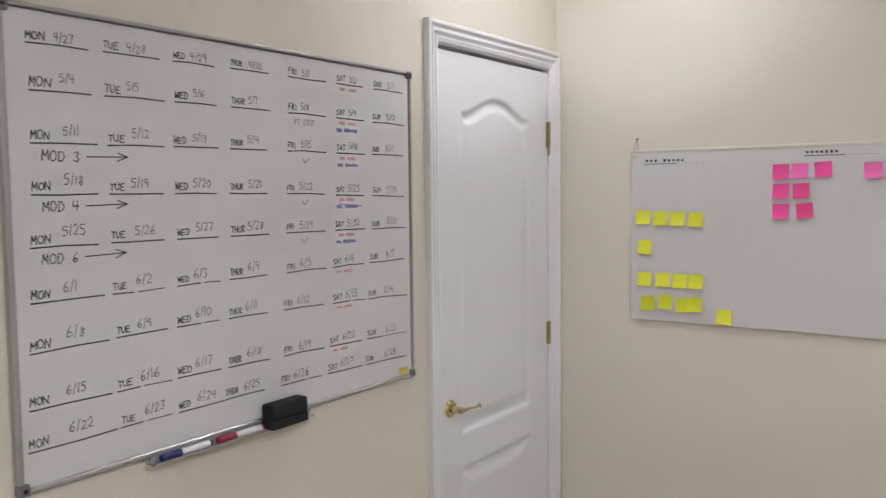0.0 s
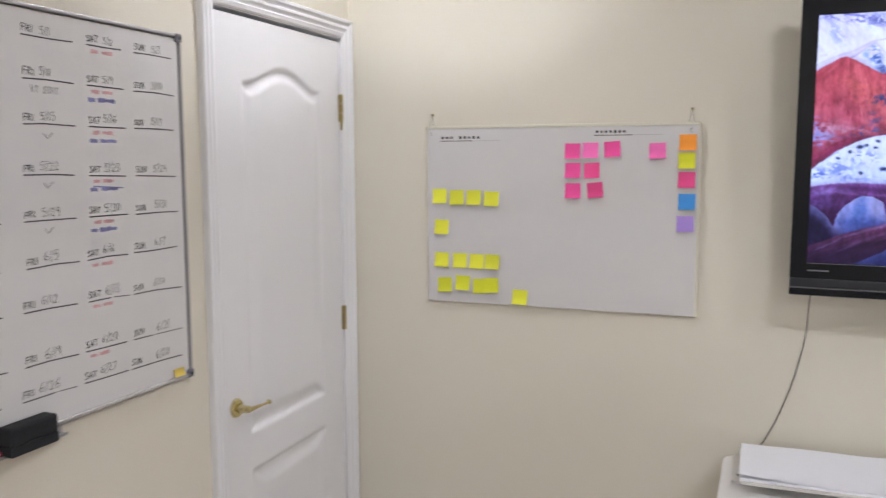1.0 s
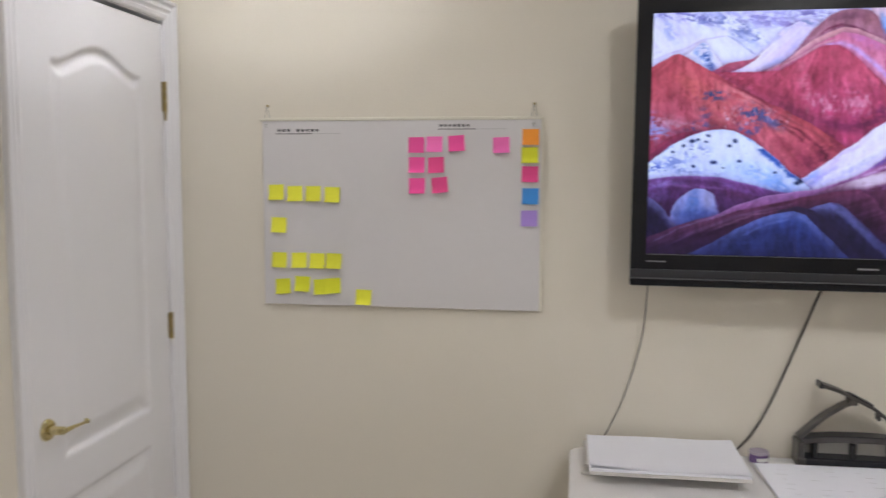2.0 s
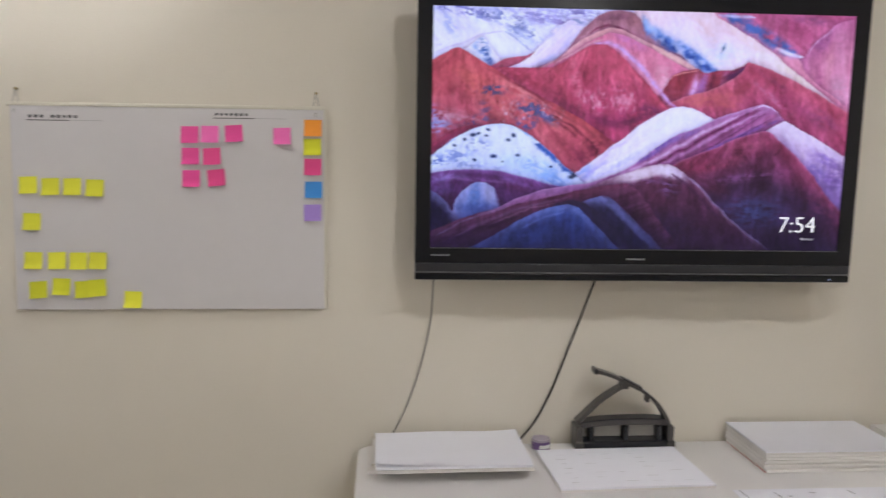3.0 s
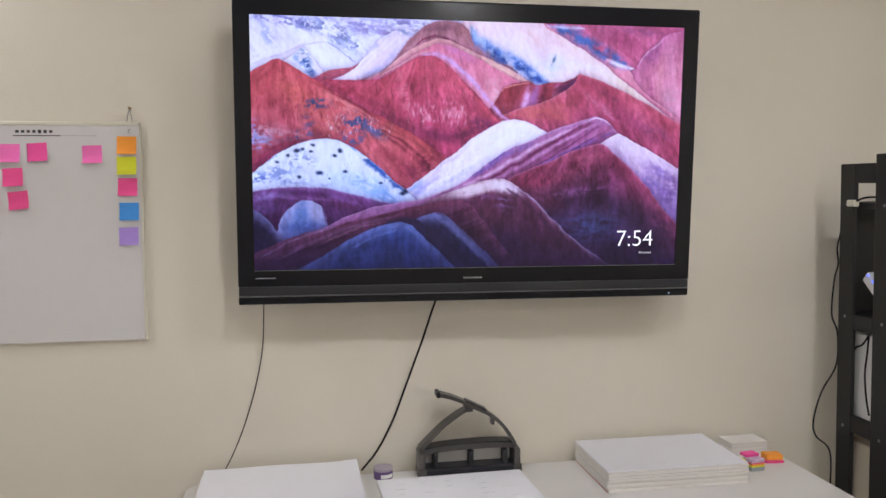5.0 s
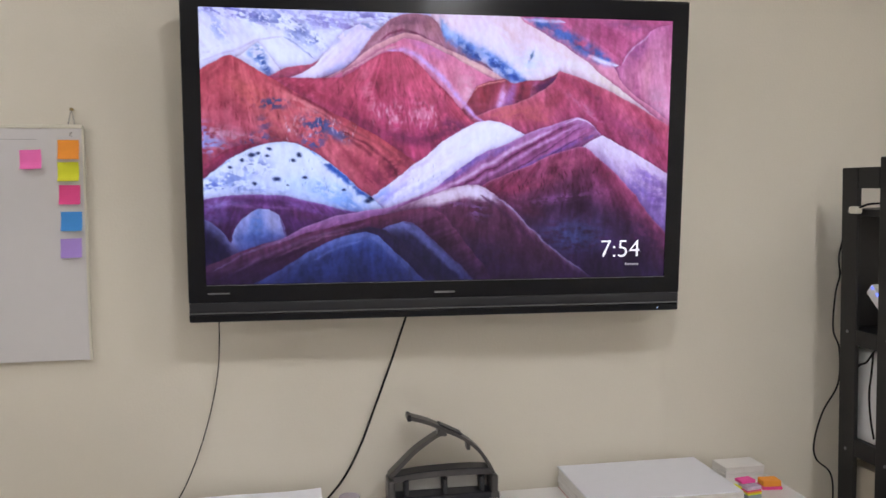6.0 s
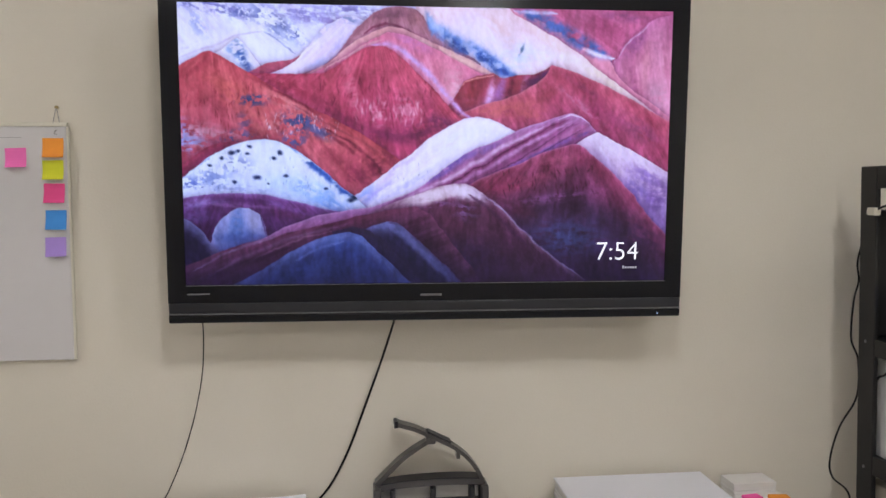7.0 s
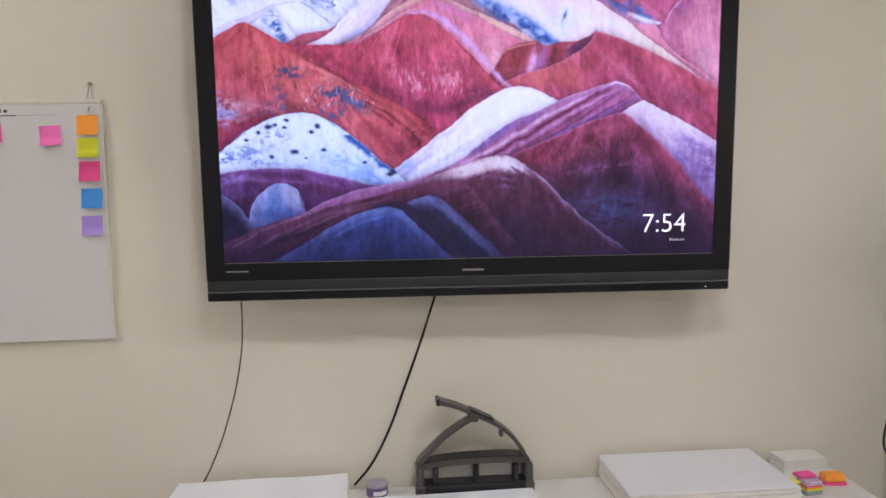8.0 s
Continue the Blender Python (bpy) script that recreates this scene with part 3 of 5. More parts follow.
for x, z, turn, colour in ((0.821, 1.680, 0, "pink"), (0.949, 1.685, -4, "pink"), (0.822, 1.617, 0, "pink"), (0.884, 1.617, -3, "rose"), (0.823, 1.551, -1, "pink"), (0.896, 1.554, -6, "rose")):
    sticky(x, z, colour, "hot pink", turn)
sticky(0.879, 1.682, "light_pink", "bright pink curling", 0)
sticky(1.090, 1.679, "light_pink", "bright pink curling", -2)
for x, z, colour, words, turn in ((1.181, 1.704, "orange", "orange", 0), (1.179, 1.648, "lime", "lime yellow", -1), (1.180, 1.589, "rose", "deep pink", 0.5), (1.182, 1.521, "blue", "blue", 0), (1.179, 1.452, "purple", "purple curling", -1.5)):
    sticky(x, z, colour, words, turn)
scrap = new("paper_scrap", mesh_of("paper_scrap", note_mesh(0.006, 0.006), material("faded_orange_paper", (0.62, 0.47, 0.10), 0.8)))
scrap.matrix_world = pose(0.0165, -0.990, 1.112, 0, 0, 90) @ Matrix.Diagonal((0.75, 1, 0.4, 1))
tagged(scrap, "small yellow sticky flag on the whiteboard's lower corner", "sticky flag")

# ---- the television ----
tv = thing("television", pose(2.130, -0.154, 1.265, 2.7, 0.25, -1.0), "black flat television on a wall mount showing painted hills", "television")
HW, TH, SW, SZ0, SZ1 = 0.6485, 0.824, 0.605, 0.095, 0.773


bm = bmesh.new()
outer = [bm.verts.new((x, 0, z)) for x, z in ((-HW, 0.050), (HW, 0.050), (HW, TH), (-HW, TH))]
inner = [bm.verts.new((x, 0, z)) for x, z in ((-SW, SZ0), (SW, SZ0), (SW, SZ1), (-SW, SZ1))]
ring = [bm.faces.new((outer[k], outer[(k + 1) % 4], inner[(k + 1) % 4], inner[k])) for k in range(4)]
for v in bmesh.ops.extrude_face_region(bm, geom=ring)["geom"]:
    if isinstance(v, bmesh.types.BMVert):
        v.co.y = 0.045
bmesh.ops.recalc_face_normals(bm, faces=bm.faces[:])
rim = [e for e in bm.edges if all(abs(abs(v.co.x) - HW) < 1e-5 and v.co.z > 0.06 for v in e.verts) or all(abs(v.co.z - TH) < 1e-5 for v in e.verts)]
bmesh.ops.bevel(bm, geom=[e for e in rim if e.calc_face_angle(0) > 1], offset=0.005, segments=3, affect="EDGES", profile=0.5)
part("bezel", bm, BLACK_GLOSS, tv, "glossy black frame round the screen")
part("speaker_band", boxed((-HW + 0.001, -0.003, 0.0245), (HW - 0.001, 0.045, 0.0495), 0.003), GREY_BAND, tv, "dark grey speaker band")
part("silver_line", boxed((-HW + 0.001, -0.0045, 0.0215), (HW - 0.001, 0.040, 0.0240)), SILVER, tv, "thin silver trim line")
part("chin", boxed((-HW, -0.003, 0), (HW, 0.045, 0.021), 0.004), BLACK_GLOSS, tv)
part("back_cover", boxed((-HW + 0.02, 0.0455, 0.02), (HW - 0.02, 0.095, TH - 0.03), 0.012), BLACK_MATTE, tv)
mount = part("wall_mount", boxed((-0.25, 0.0955, 0.30), (0.25, 0.120, 0.55), 0.002), BLACK_MATTE, tv, "black steel wall bracket")
for ax in (-0.2, 0.17):
    part("mount_arm", boxed((ax, 0.1205, 0.28), (ax + 0.03, 0.168, 0.58)), BLACK_MATTE, mount)
# silver strip in place of the reflection along the bezel's lower edge
part("screen_lip_glint", boxed((-SW, -0.0012, SZ0 - 0.0022), (SW, 0.0006, SZ0 - 0.0006)), SILVER, tv, "thin lip under the screen, silvered for its reflection")
part("maker_mark", boxed((-0.028, -0.0004, 0.0625), (0.026, 0.0003, 0.0675)), MARK, tv, "plain silver maker's mark")
part("model_mark", boxed((-0.602, -0.0004, 0.071), (-0.548, 0.0003, 0.0745)), MARK, tv)
part("power_light", cylinder(0.0016, 0.002, pose(0.588, -0.0035, 0.009, 90), 10), glowing("blue_white_indicator", (0.5, 0.65, 1.0), 0.9), tv, "small lit indicator")

# the picture of hills on the screen, mixed as colours over a fine grid
GW, GH = 720, 404
PICTURE_CONTRAST = 0.20
# the set's cool white point and the violet cast of its reds
WHITE_POINT = np.array([0.925, 0.915, 1.025])
RED_SPILL = np.array([0.0, 0.02, 0.08])
U, V = np.meshgrid(np.linspace(0, 1, GW + 1), np.linspace(0, 1, GH + 1))
LATTICE = np.random.default_rng(5).random((256, 256))
gen = np.random.default_rng(11)


def value_noise(x, y):
    xi, yi = np.floor(x).astype(int), np.floor(y).astype(int)
    fx, fy = x - xi, y - yi
    fx, fy = fx * fx * (3 - 2 * fx), fy * fy * (3 - 2 * fy)
    pick = lambda a, b: LATTICE[a % 256, b % 256]  # noqa: E731
    return (pick(xi, yi) * (1 - fx) + pick(xi + 1, yi) * fx) * (1 - fy) + (pick(xi, yi + 1) * (1 - fx) + pick(xi + 1, yi + 1) * fx) * fy


def fractal(x, y):
    """Four octaves of noise about zero."""
    return sum((value_noise(x * 2 ** k + 17.3 * k, y * 2 ** k + 5.7 * k) - 0.5) / 2 ** k for k in range(4))


def rgb(r, g, b):
    return np.array([r, g, b]) / 255.0


image = np.zeros((GH + 1, GW + 1, 3))
image[:] = rgb(222, 226, 242)


def lay(alpha, colour):
    global image
    image = image * (1 - alpha[..., None]) + colour * alpha[..., None]


cover = np.ones_like(U)
ASPECT = 1.75
# a slight warp of the sheet, so that every edge looks drawn with a dry brush
WARP_U = U + 0.006 * fractal(U * 26, V * 16 + 9) + 0.0016 * fractal(U * 150, V * 90)
WARP_V = V + 0.006 * fractal(U * 26 + 31, V * 16) + 0.0030 * fractal(U * 150 + 7, V * 90)


def ridge_at(points):
    pu, pv = zip(*points)
    fine = np.linspace(pu[0], pu[-1], 300)
    edge = np.interp(fine, pu, pv)
    kernel = np.hanning(9) / np.hanning(9).sum()
    edge = np.convolve(np.pad(edge, 4, mode="edge"), kernel, mode="valid")
    return np.interp(WARP_U, fine, edge, left=3, right=3)


def slope(points, top, low, depth, grain=0.12, fan=None, lean=0, freq=9.0, edge=None):
    """Paints all under a ridge from one colour to another, with furrows that fan out from a point or lean by an angle."""
    global cover
    below = V + 0.3 * (WARP_V - V) - ridge_at(points)
    cover = np.clip(below * GH / 1.4 + 0.5, 0, 1)
    t = np.clip(below / depth, 0, 1)[..., None]
    colour = top * (1 - t) + low * t
    x, y = U * ASPECT, V
    if fan:
        across = (x - fan[0] * ASPECT) / np.maximum(y - fan[1] + 0.04, 0.03)
        along = y * 4
    else:
        a = radians(lean)
        across, along = (y * math.cos(a) - x * math.sin(a)) * 3, (x * math.cos(a) + y * math.sin(a)) * 4
    seed = points[0][1] * 40 + points[1][0] * 23
    furrow = fractal(across * freq + seed, along) + 0.8 * fractal(across * freq * 4 + seed, along * 2.5) + 0.7 * fractal(x * 24 + seed, y * 24)
    colour = colour * (1 + grain * furrow[..., None] * np.array([0.8, 1.25, 1.05]))
    if edge is not None:
        rim = (np.exp(-np.clip(below, 0, 1) / 0.006) * 0.6)[..., None]
        colour = colour * (1 - rim) + edge * rim
    lay(np.where(below < 0, np.exp(np.minimum(below, 0) / 0.012) * 0.28, 0), rgb(70, 34, 72))
    lay(cover, np.clip(colour, 0, 1))


def dab(u, v, long, short, angle, colour, strength, rough=0.45):
    """A brush mark on the last slope: a soft leaning oval, streaked along its length and broken up where it is rough."""
    a = radians(angle)
    dx, dy = (WARP_U - u) * ASPECT, WARP_V - v
    p, q = (dx * math.cos(a) + dy * math.sin(a)) / long, (dy * math.cos(a) - dx * math.sin(a)) / short
    reach = (p * p + q * q) < 7
    if not reach.any():
        return
    rows_in, cols_in = np.where(reach.any(axis=1))[0], np.where(reach.any(axis=0))[0]
    part_of = np.s_[rows_in[0]:rows_in[-1] + 1, cols_in[0]:cols_in[-1] + 1]
    p, q, x, y = p[part_of], q[part_of], U[part_of] * ASPECT, V[part_of]
    alpha = np.exp(-(p * p + q * q) ** 1.3 * 0.8) * strength
    if rough:
        lengthwise, crosswise = x * math.cos(a) + y * math.sin(a), y * math.cos(a) - x * math.sin(a)
        streak = fractal(lengthwise * 22 + u * 50, crosswise * 75 + v * 50) + 0.6 * fractal(x * 90, y * 90)
        if rough >= 2:
            streak = fractal(x * 52 + u * 50, y * 52 + v * 50) + 0.7 * fractal(x * 120, y * 120)
        alpha = alpha * np.clip(1 - 0.45 * min(rough, 1.4) + 2.4 * rough * streak, 0, 1)
    alpha = np.clip(alpha, 0, 1) * cover[part_of]
    image[part_of] += alpha[..., None] * (colour - image[part_of])


def line(points, width, colour, strength, rough=0.35, whole=False):
    """A stripe along a line on the last slope, or over the whole sheet, thin at its ends."""
    r = ridge_at(points)
    u0, u1 = points[0][0], points[-1][0]
    taper = np.clip(np.minimum(U - u0, u1 - U) / (0.2 * (u1 - u0)), 0, 1)
    steep = np.abs(np.gradient(np.where(r > 2, 0, r), axis=1)) * GW / ASPECT
    across = (WARP_V - r) / np.sqrt(1 + np.minimum(steep, 3) ** 2)
    alpha = np.exp(-np.abs(across / (width * (0.3 + 0.7 * taper)) / 0.8) ** 2.5) * strength * np.clip(taper * 5, 0, 1)
    alpha = alpha * np.clip(1 - 0.4 * min(rough, 1.2) + 2.2 * rough * fractal(U * 60, V * 44), 0, 1)
    alpha = np.where(r > 2, 0, np.clip(alpha, 0, 1))
    lay(alpha if whole else alpha * cover, colour)


def flecks(u0, v0, u1, v1, count, colour, size, strength):
    """Short upright strokes strewn over a patch of the last slope."""
    for _ in range(count):
        dab(gen.uniform(u0, u1), gen.uniform(v0, v1), size * gen.uniform(0.6, 1.3), size * 0.24, gen.uniform(70, 110), colour, strength * gen.uniform(0.4, 1.0), 0)


DOT = rgb(34, 46, 84)
# far snow slopes under a strip of blue rock
slope([(-0.034, -0.052), (0.555, -0.085)], rgb(170, 165, 215), rgb(228, 234, 250), 0.094, grain=0.1, lean=50)
dab(0.065, 0.012, 0.165, 0.021, 12, rgb(112, 112, 178), 0.9, rough=1.6)
dab(0.039, 0.074, 0.061, 0.024, 55, rgb(150, 165, 215), 0.7, rough=1.8)
dab(0.122, 0.038, 0.033, 0.028, 50, rgb(96, 108, 172), 0.8, rough=2.2)
dab(0.184, 0.063, 0.080, 0.031, 38, rgb(84, 98, 166), 1.0, rough=1.8)
dab(0.222, 0.097, 0.052, 0.019, 40, rgb(92, 106, 172), 0.9, rough=2)
dab(0.242, 0.032, 0.108, 0.028, 8, rgb(140, 136, 196), 0.95, rough=0.8)
dab(0.293, 0.058, 0.080, 0.026, 5, rgb(150, 140, 196), 0.9, rough=0.8)
dab(0.345, 0.020, 0.118, 0.021, 4, rgb(128, 122, 186), 0.9, rough=0.8)
dab(0.114, 0.115, 0.118, 0.021, -25, rgb(246, 244, 240), 0.9)
dab(0.165, 0.146, 0.106, 0.042, 35, rgb(236, 246, 250), 0.9)
dab(0.026, 0.152, 0.094, 0.028, -25, rgb(240, 246, 252), 0.9)
dab(0.216, 0.122, 0.080, 0.019, 40, rgb(214, 224, 244), 0.7)
line([(0.001, 0.190), (0.039, 0.162), (0.076, 0.143), (0.114, 0.111), (0.165, 0.095)], 0.005, rgb(190, 176, 206), 0.6)
line([(0.165, 0.091), (0.203, 0.138), (0.229, 0.177)], 0.004, rgb(120, 130, 180), 0.7)
# small snow peak with a blue face
slope([(0.064, 0.179), (0.083, 0.161), (0.102, 0.135), (0.117, 0.119), (0.129, 0.141), (0.146, 0.185), (0.165, 0.229), (0.180, 0.246)], rgb(240, 240, 242), rgb(222, 236, 248), 0.094, grain=0.06, lean=40)
dab(0.117, 0.168, 0.021, 0.042, -15, rgb(66, 104, 176), 1.0, rough=0.8)
dab(0.129, 0.208, 0.014, 0.038, -30, rgb(60, 90, 160), 0.9, rough=0.8)
dab(0.099, 0.160, 0.014, 0.021, 20, rgb(140, 170, 220), 0.8)
# small red ridge and the striped pale hill
slope([(0.129, 0.243), (0.152, 0.222), (0.171, 0.206), (0.193, 0.199), (0.216, 0.193), (0.231, 0.179), (0.255, 0.154)], rgb(186, 88, 98), rgb(164, 66, 82), 0.071, grain=0.12, lean=20)
slope([(0.171, 0.246), (0.203, 0.225), (0.229, 0.188), (0.248, 0.150), (0.274, 0.102), (0.293, 0.067), (0.319, 0.042), (0.342, 0.036), (0.365, 0.055), (0.385, 0.104), (0.411, 0.193)], rgb(236, 226, 240), rgb(240, 216, 232), 0.165, grain=0.12, lean=-45)
dab(0.280, 0.090, 0.052, 0.014, -45, rgb(170, 178, 210), 0.7, rough=2.2)
dab(0.332, 0.050, 0.042, 0.014, 10, rgb(122, 136, 182), 0.9, rough=0.8)
dab(0.309, 0.152, 0.066, 0.016, -60, rgb(196, 188, 232), 0.9)
dab(0.280, 0.171, 0.071, 0.014, -50, rgb(238, 214, 230), 0.8)
dab(0.268, 0.209, 0.061, 0.014, -20, rgb(176, 196, 240), 0.7)
dab(0.229, 0.217, 0.061, 0.019, -35, rgb(250, 240, 246), 0.9)
dab(0.332, 0.133, 0.061, 0.014, -62, rgb(214, 204, 236), 0.8)
# rose slopes of the upper right corner
slope([(0.609, -0.065), (1.025, -0.088)], rgb(190, 88, 118), rgb(200, 98, 126), 0.141, grain=0.14, lean=35)
dab(0.844, 0.049, 0.085, 0.038, 15, rgb(168, 72, 104), 0.8)
dab(0.802, 0.021, 0.052, 0.024, 20, rgb(186, 96, 124), 0.7)
dab(0.900, 0.023, 0.080, 0.016, 5, rgb(150, 82, 118), 0.8)
slope([(0.864, 0.200), (0.886, 0.171), (0.902, 0.124), (0.924, 0.081), (0.948, 0.042), (0.971, 0.022), (1.013, 0.011)], rgb(196, 106, 138), rgb(222, 132, 150), 0.141, grain=0.14, lean=80)
dab(0.923, 0.116, 0.024, 0.056, 30, rgb(166, 92, 138), 0.7)
dab(0.947, 0.197, 0.016, 0.071, 5, rgb(222, 140, 146), 0.8)
dab(0.919, 0.245, 0.014, 0.056, -12, rgb(176, 92, 124), 0.7)
dab(0.970, 0.126, 0.024, 0.094, 5, rgb(206, 128, 148), 0.7)
dab(0.971, 0.315, 0.038, 0.061, -10, rgb(222, 158, 172), 0.8)
dab(0.904, 0.194, 0.019, 0.042, 20, rgb(198, 112, 136), 0.7)
line([(0.886, 0.171), (0.905, 0.123), (0.930, 0.080), (0.951, 0.042)], 0.004, rgb(226, 176, 196), 0.7)
slope([(0.623, -0.043), (0.671, 0.009), (0.706, 0.030), (0.740, 0.056), (0.776, 0.096), (0.811, 0.127), (0.847, 0.158), (0.873, 0.181), (0.891, 0.246), (0.920, 0.292), (0.964, 0.339), (1.009, 0.397)], rgb(232, 140, 152), rgb(222, 120, 140), 0.141, grain=0.12, lean=40)
dab(0.819, 0.183, 0.104, 0.014, 38, rgb(232, 164, 160), 0.8)
dab(0.748, 0.100, 0.094, 0.014, 36, rgb(206, 120, 140), 0.7)
line([(0.671, 0.004), (0.706, 0.026), (0.740, 0.047), (0.776, 0.087), (0.811, 0.118), (0.839, 0.145), (0.875, 0.171)], 0.033, rgb(78, 106, 172), 1.0, rough=0.7, whole=True)
dab(0.797, 0.095, 0.033, 0.014, 40, rgb(120, 156, 206), 0.8, rough=1.2)
line([(0.810, 0.137), (0.833, 0.154), (0.855, 0.167), (0.881, 0.174)], 0.011, rgb(240, 228, 242), 0.95, whole=True)
line([(0.664, 0.009), (0.705, 0.012), (0.760, 0.014)], 0.009, rgb(206, 206, 226), 0.8, whole=True)
# cream slope
slope([(0.470, -0.047), (0.630, -0.044), (0.671, 0.023), (0.713, 0.060), (0.748, 0.095), (0.783, 0.131), (0.812, 0.162), (0.841, 0.208), (0.877, 0.254), (0.921, 0.314), (0.987, 0.391)], rgb(246, 204, 200), rgb(250, 230, 226), 0.212, grain=0.07, lean=60)
dab(0.577, 0.084, 0.052, 0.061, 60, rgb(238, 226, 242), 0.8)
dab(0.638, 0.070, 0.071, 0.028, 35, rgb(244, 196, 186), 0.7)
dab(0.673, 0.165, 0.056, 0.052, 0, rgb(208, 226, 244), 0.9)
dab(0.659, 0.126, 0.028, 0.066, 15, rgb(236, 206, 208), 0.7)
dab(0.612, 0.151, 0.042, 0.047, 60, rgb(228, 222, 246), 0.8)
dab(0.722, 0.163, 0.056, 0.028, 20, rgb(236, 240, 240), 0.8)
dab(0.777, 0.168, 0.104, 0.024, 28, rgb(250, 236, 222), 0.9)
dab(0.863, 0.252, 0.094, 0.019, 35, rgb(252, 226, 190), 0.9)
dab(0.734, 0.100, 0.094, 0.014, 35, rgb(252, 214, 196), 0.8)
dab(0.693, 0.079, 0.028, 0.007, 10, rgb(232, 186, 186), 0.6)
dab(0.683, 0.146, 0.005, 0.019, 15, rgb(74, 104, 140), 0.9)
# brown dome, its bands of peach and rose
slope([(0.229, 0.244), (0.281, 0.216), (0.313, 0.169), (0.330, 0.124), (0.345, 0.083), (0.365, 0.048), (0.384, 0.023), (0.410, 0.006), (0.439, -0.000), (0.466, 0.005), (0.484, 0.031), (0.498, 0.067), (0.531, 0.120), (0.599, 0.198)], rgb(160, 104, 112), rgb(206, 140, 142), 0.094, grain=0.14, fan=(0.423, -0.055))
dab(0.424, 0.030, 0.080, 0.016, -4, rgb(128, 78, 92), 0.8)
dab(0.474, 0.050, 0.033, 0.024, 50, rgb(176, 112, 112), 0.8)
dab(0.352, 0.116, 0.047, 0.012, -50, rgb(224, 158, 156), 0.8)
line([(0.361, 0.100), (0.378, 0.072), (0.404, 0.062), (0.430, 0.070), (0.464, 0.096), (0.497, 0.126)], 0.007, rgb(132, 52, 76), 0.95)
slope([(0.242, 0.244), (0.294, 0.202), (0.326, 0.151), (0.356, 0.114), (0.384, 0.086), (0.411, 0.071), (0.444, 0.078), (0.484, 0.108), (0.531, 0.147), (0.585, 0.191), (0.633, 0.236), (0.661, 0.276)], rgb(232, 164, 152), rgb(222, 128, 140), 0.038, grain=0.1, lean=35)
dab(0.387, 0.099, 0.052, 0.009, -25, rgb(240, 170, 150), 0.8)
dab(0.491, 0.126, 0.061, 0.009, 28, rgb(240, 190, 170), 0.8)
slope([(0.252, 0.244), (0.300, 0.206), (0.339, 0.164), (0.378, 0.117), (0.411, 0.091), (0.450, 0.101), (0.491, 0.131), (0.531, 0.170), (0.572, 0.210), (0.620, 0.250), (0.648, 0.312)], rgb(228, 118, 138), rgb(234, 136, 150), 0.141, grain=0.14, fan=(0.423, -0.100))
dab(0.464, 0.127, 0.071, 0.021, 22, rgb(206, 120, 166), 0.8)
dab(0.518, 0.200, 0.061, 0.028, 40, rgb(226, 124, 138), 0.7)
dab(0.550, 0.291, 0.024, 0.061, 0, rgb(238, 176, 176), 0.8)
dab(0.532, 0.257, 0.019, 0.047, -10, rgb(228, 150, 156), 0.7)
line([(0.281, 0.229), (0.326, 0.178), (0.372, 0.131), (0.404, 0.112)], 0.006, rgb(238, 178, 164), 0.8)
# river of blue scree and its orange bank
line([(0.484, 0.013), (0.506, 0.076), (0.537, 0.111), (0.578, 0.141), (0.612, 0.181), (0.647, 0.221), (0.682, 0.248)], 0.035, rgb(100, 138, 206), 1.0, rough=0.3, whole=True)
line([(0.517, 0.102), (0.551, 0.138), (0.592, 0.163), (0.626, 0.199), (0.661, 0.235)], 0.024, rgb(52, 84, 160), 1.0, rough=1.5, whole=True)
line([(0.490, 0.031), (0.509, 0.067), (0.525, 0.088)], 0.016, rgb(168, 192, 232), 0.8, whole=True)
line([(0.512, 0.139), (0.545, 0.174), (0.583, 0.205), (0.627, 0.236)], 0.012, rgb(240, 186, 160), 0.9, rough=0.5, whole=True)
# folded maroon ridge
slope([(0.533, 0.350), (0.557, 0.293), (0.566, 0.261), (0.593, 0.242), (0.627, 0.231), (0.647, 0.249), (0.675, 0.237), (0.709, 0.235), (0.733, 0.214), (0.747, 0.197), (0.779, 0.250), (0.809, 0.366)], rgb(148, 58, 66), rgb(164, 72, 90), 0.118, grain=0.1, lean=75)
dab(0.584, 0.302, 0.028, 0.061, 5, rgb(142, 52, 56), 0.8)
dab(0.620, 0.319, 0.014, 0.061, 12, rgb(226, 166, 204), 1.0, rough=0.2)
dab(0.640, 0.289, 0.014, 0.061, 20, rgb(178, 112, 172), 1.0, rough=0.2)
dab(0.635, 0.347, 0.033, 0.016, -30, rgb(202, 140, 190), 0.8)
dab(0.658, 0.295, 0.009, 0.056, 22, rgb(110, 34, 62), 0.9)
dab(0.674, 0.276, 0.014, 0.047, 18, rgb(166, 62, 72), 0.8)
dab(0.690, 0.271, 0.009, 0.047, 22, rgb(206, 130, 160), 0.7)
dab(0.709, 0.261, 0.033, 0.016, -35, rgb(96, 42, 84), 0.9)
dab(0.728, 0.235, 0.028, 0.012, -35, rgb(90, 46, 92), 0.9)
dab(0.695, 0.245, 0.033, 0.007, -5, rgb(170, 76, 110), 0.7)
line([(0.559, 0.284), (0.570, 0.261), (0.600, 0.246), (0.629, 0.236)], 0.004, rgb(236, 150, 130), 0.8)
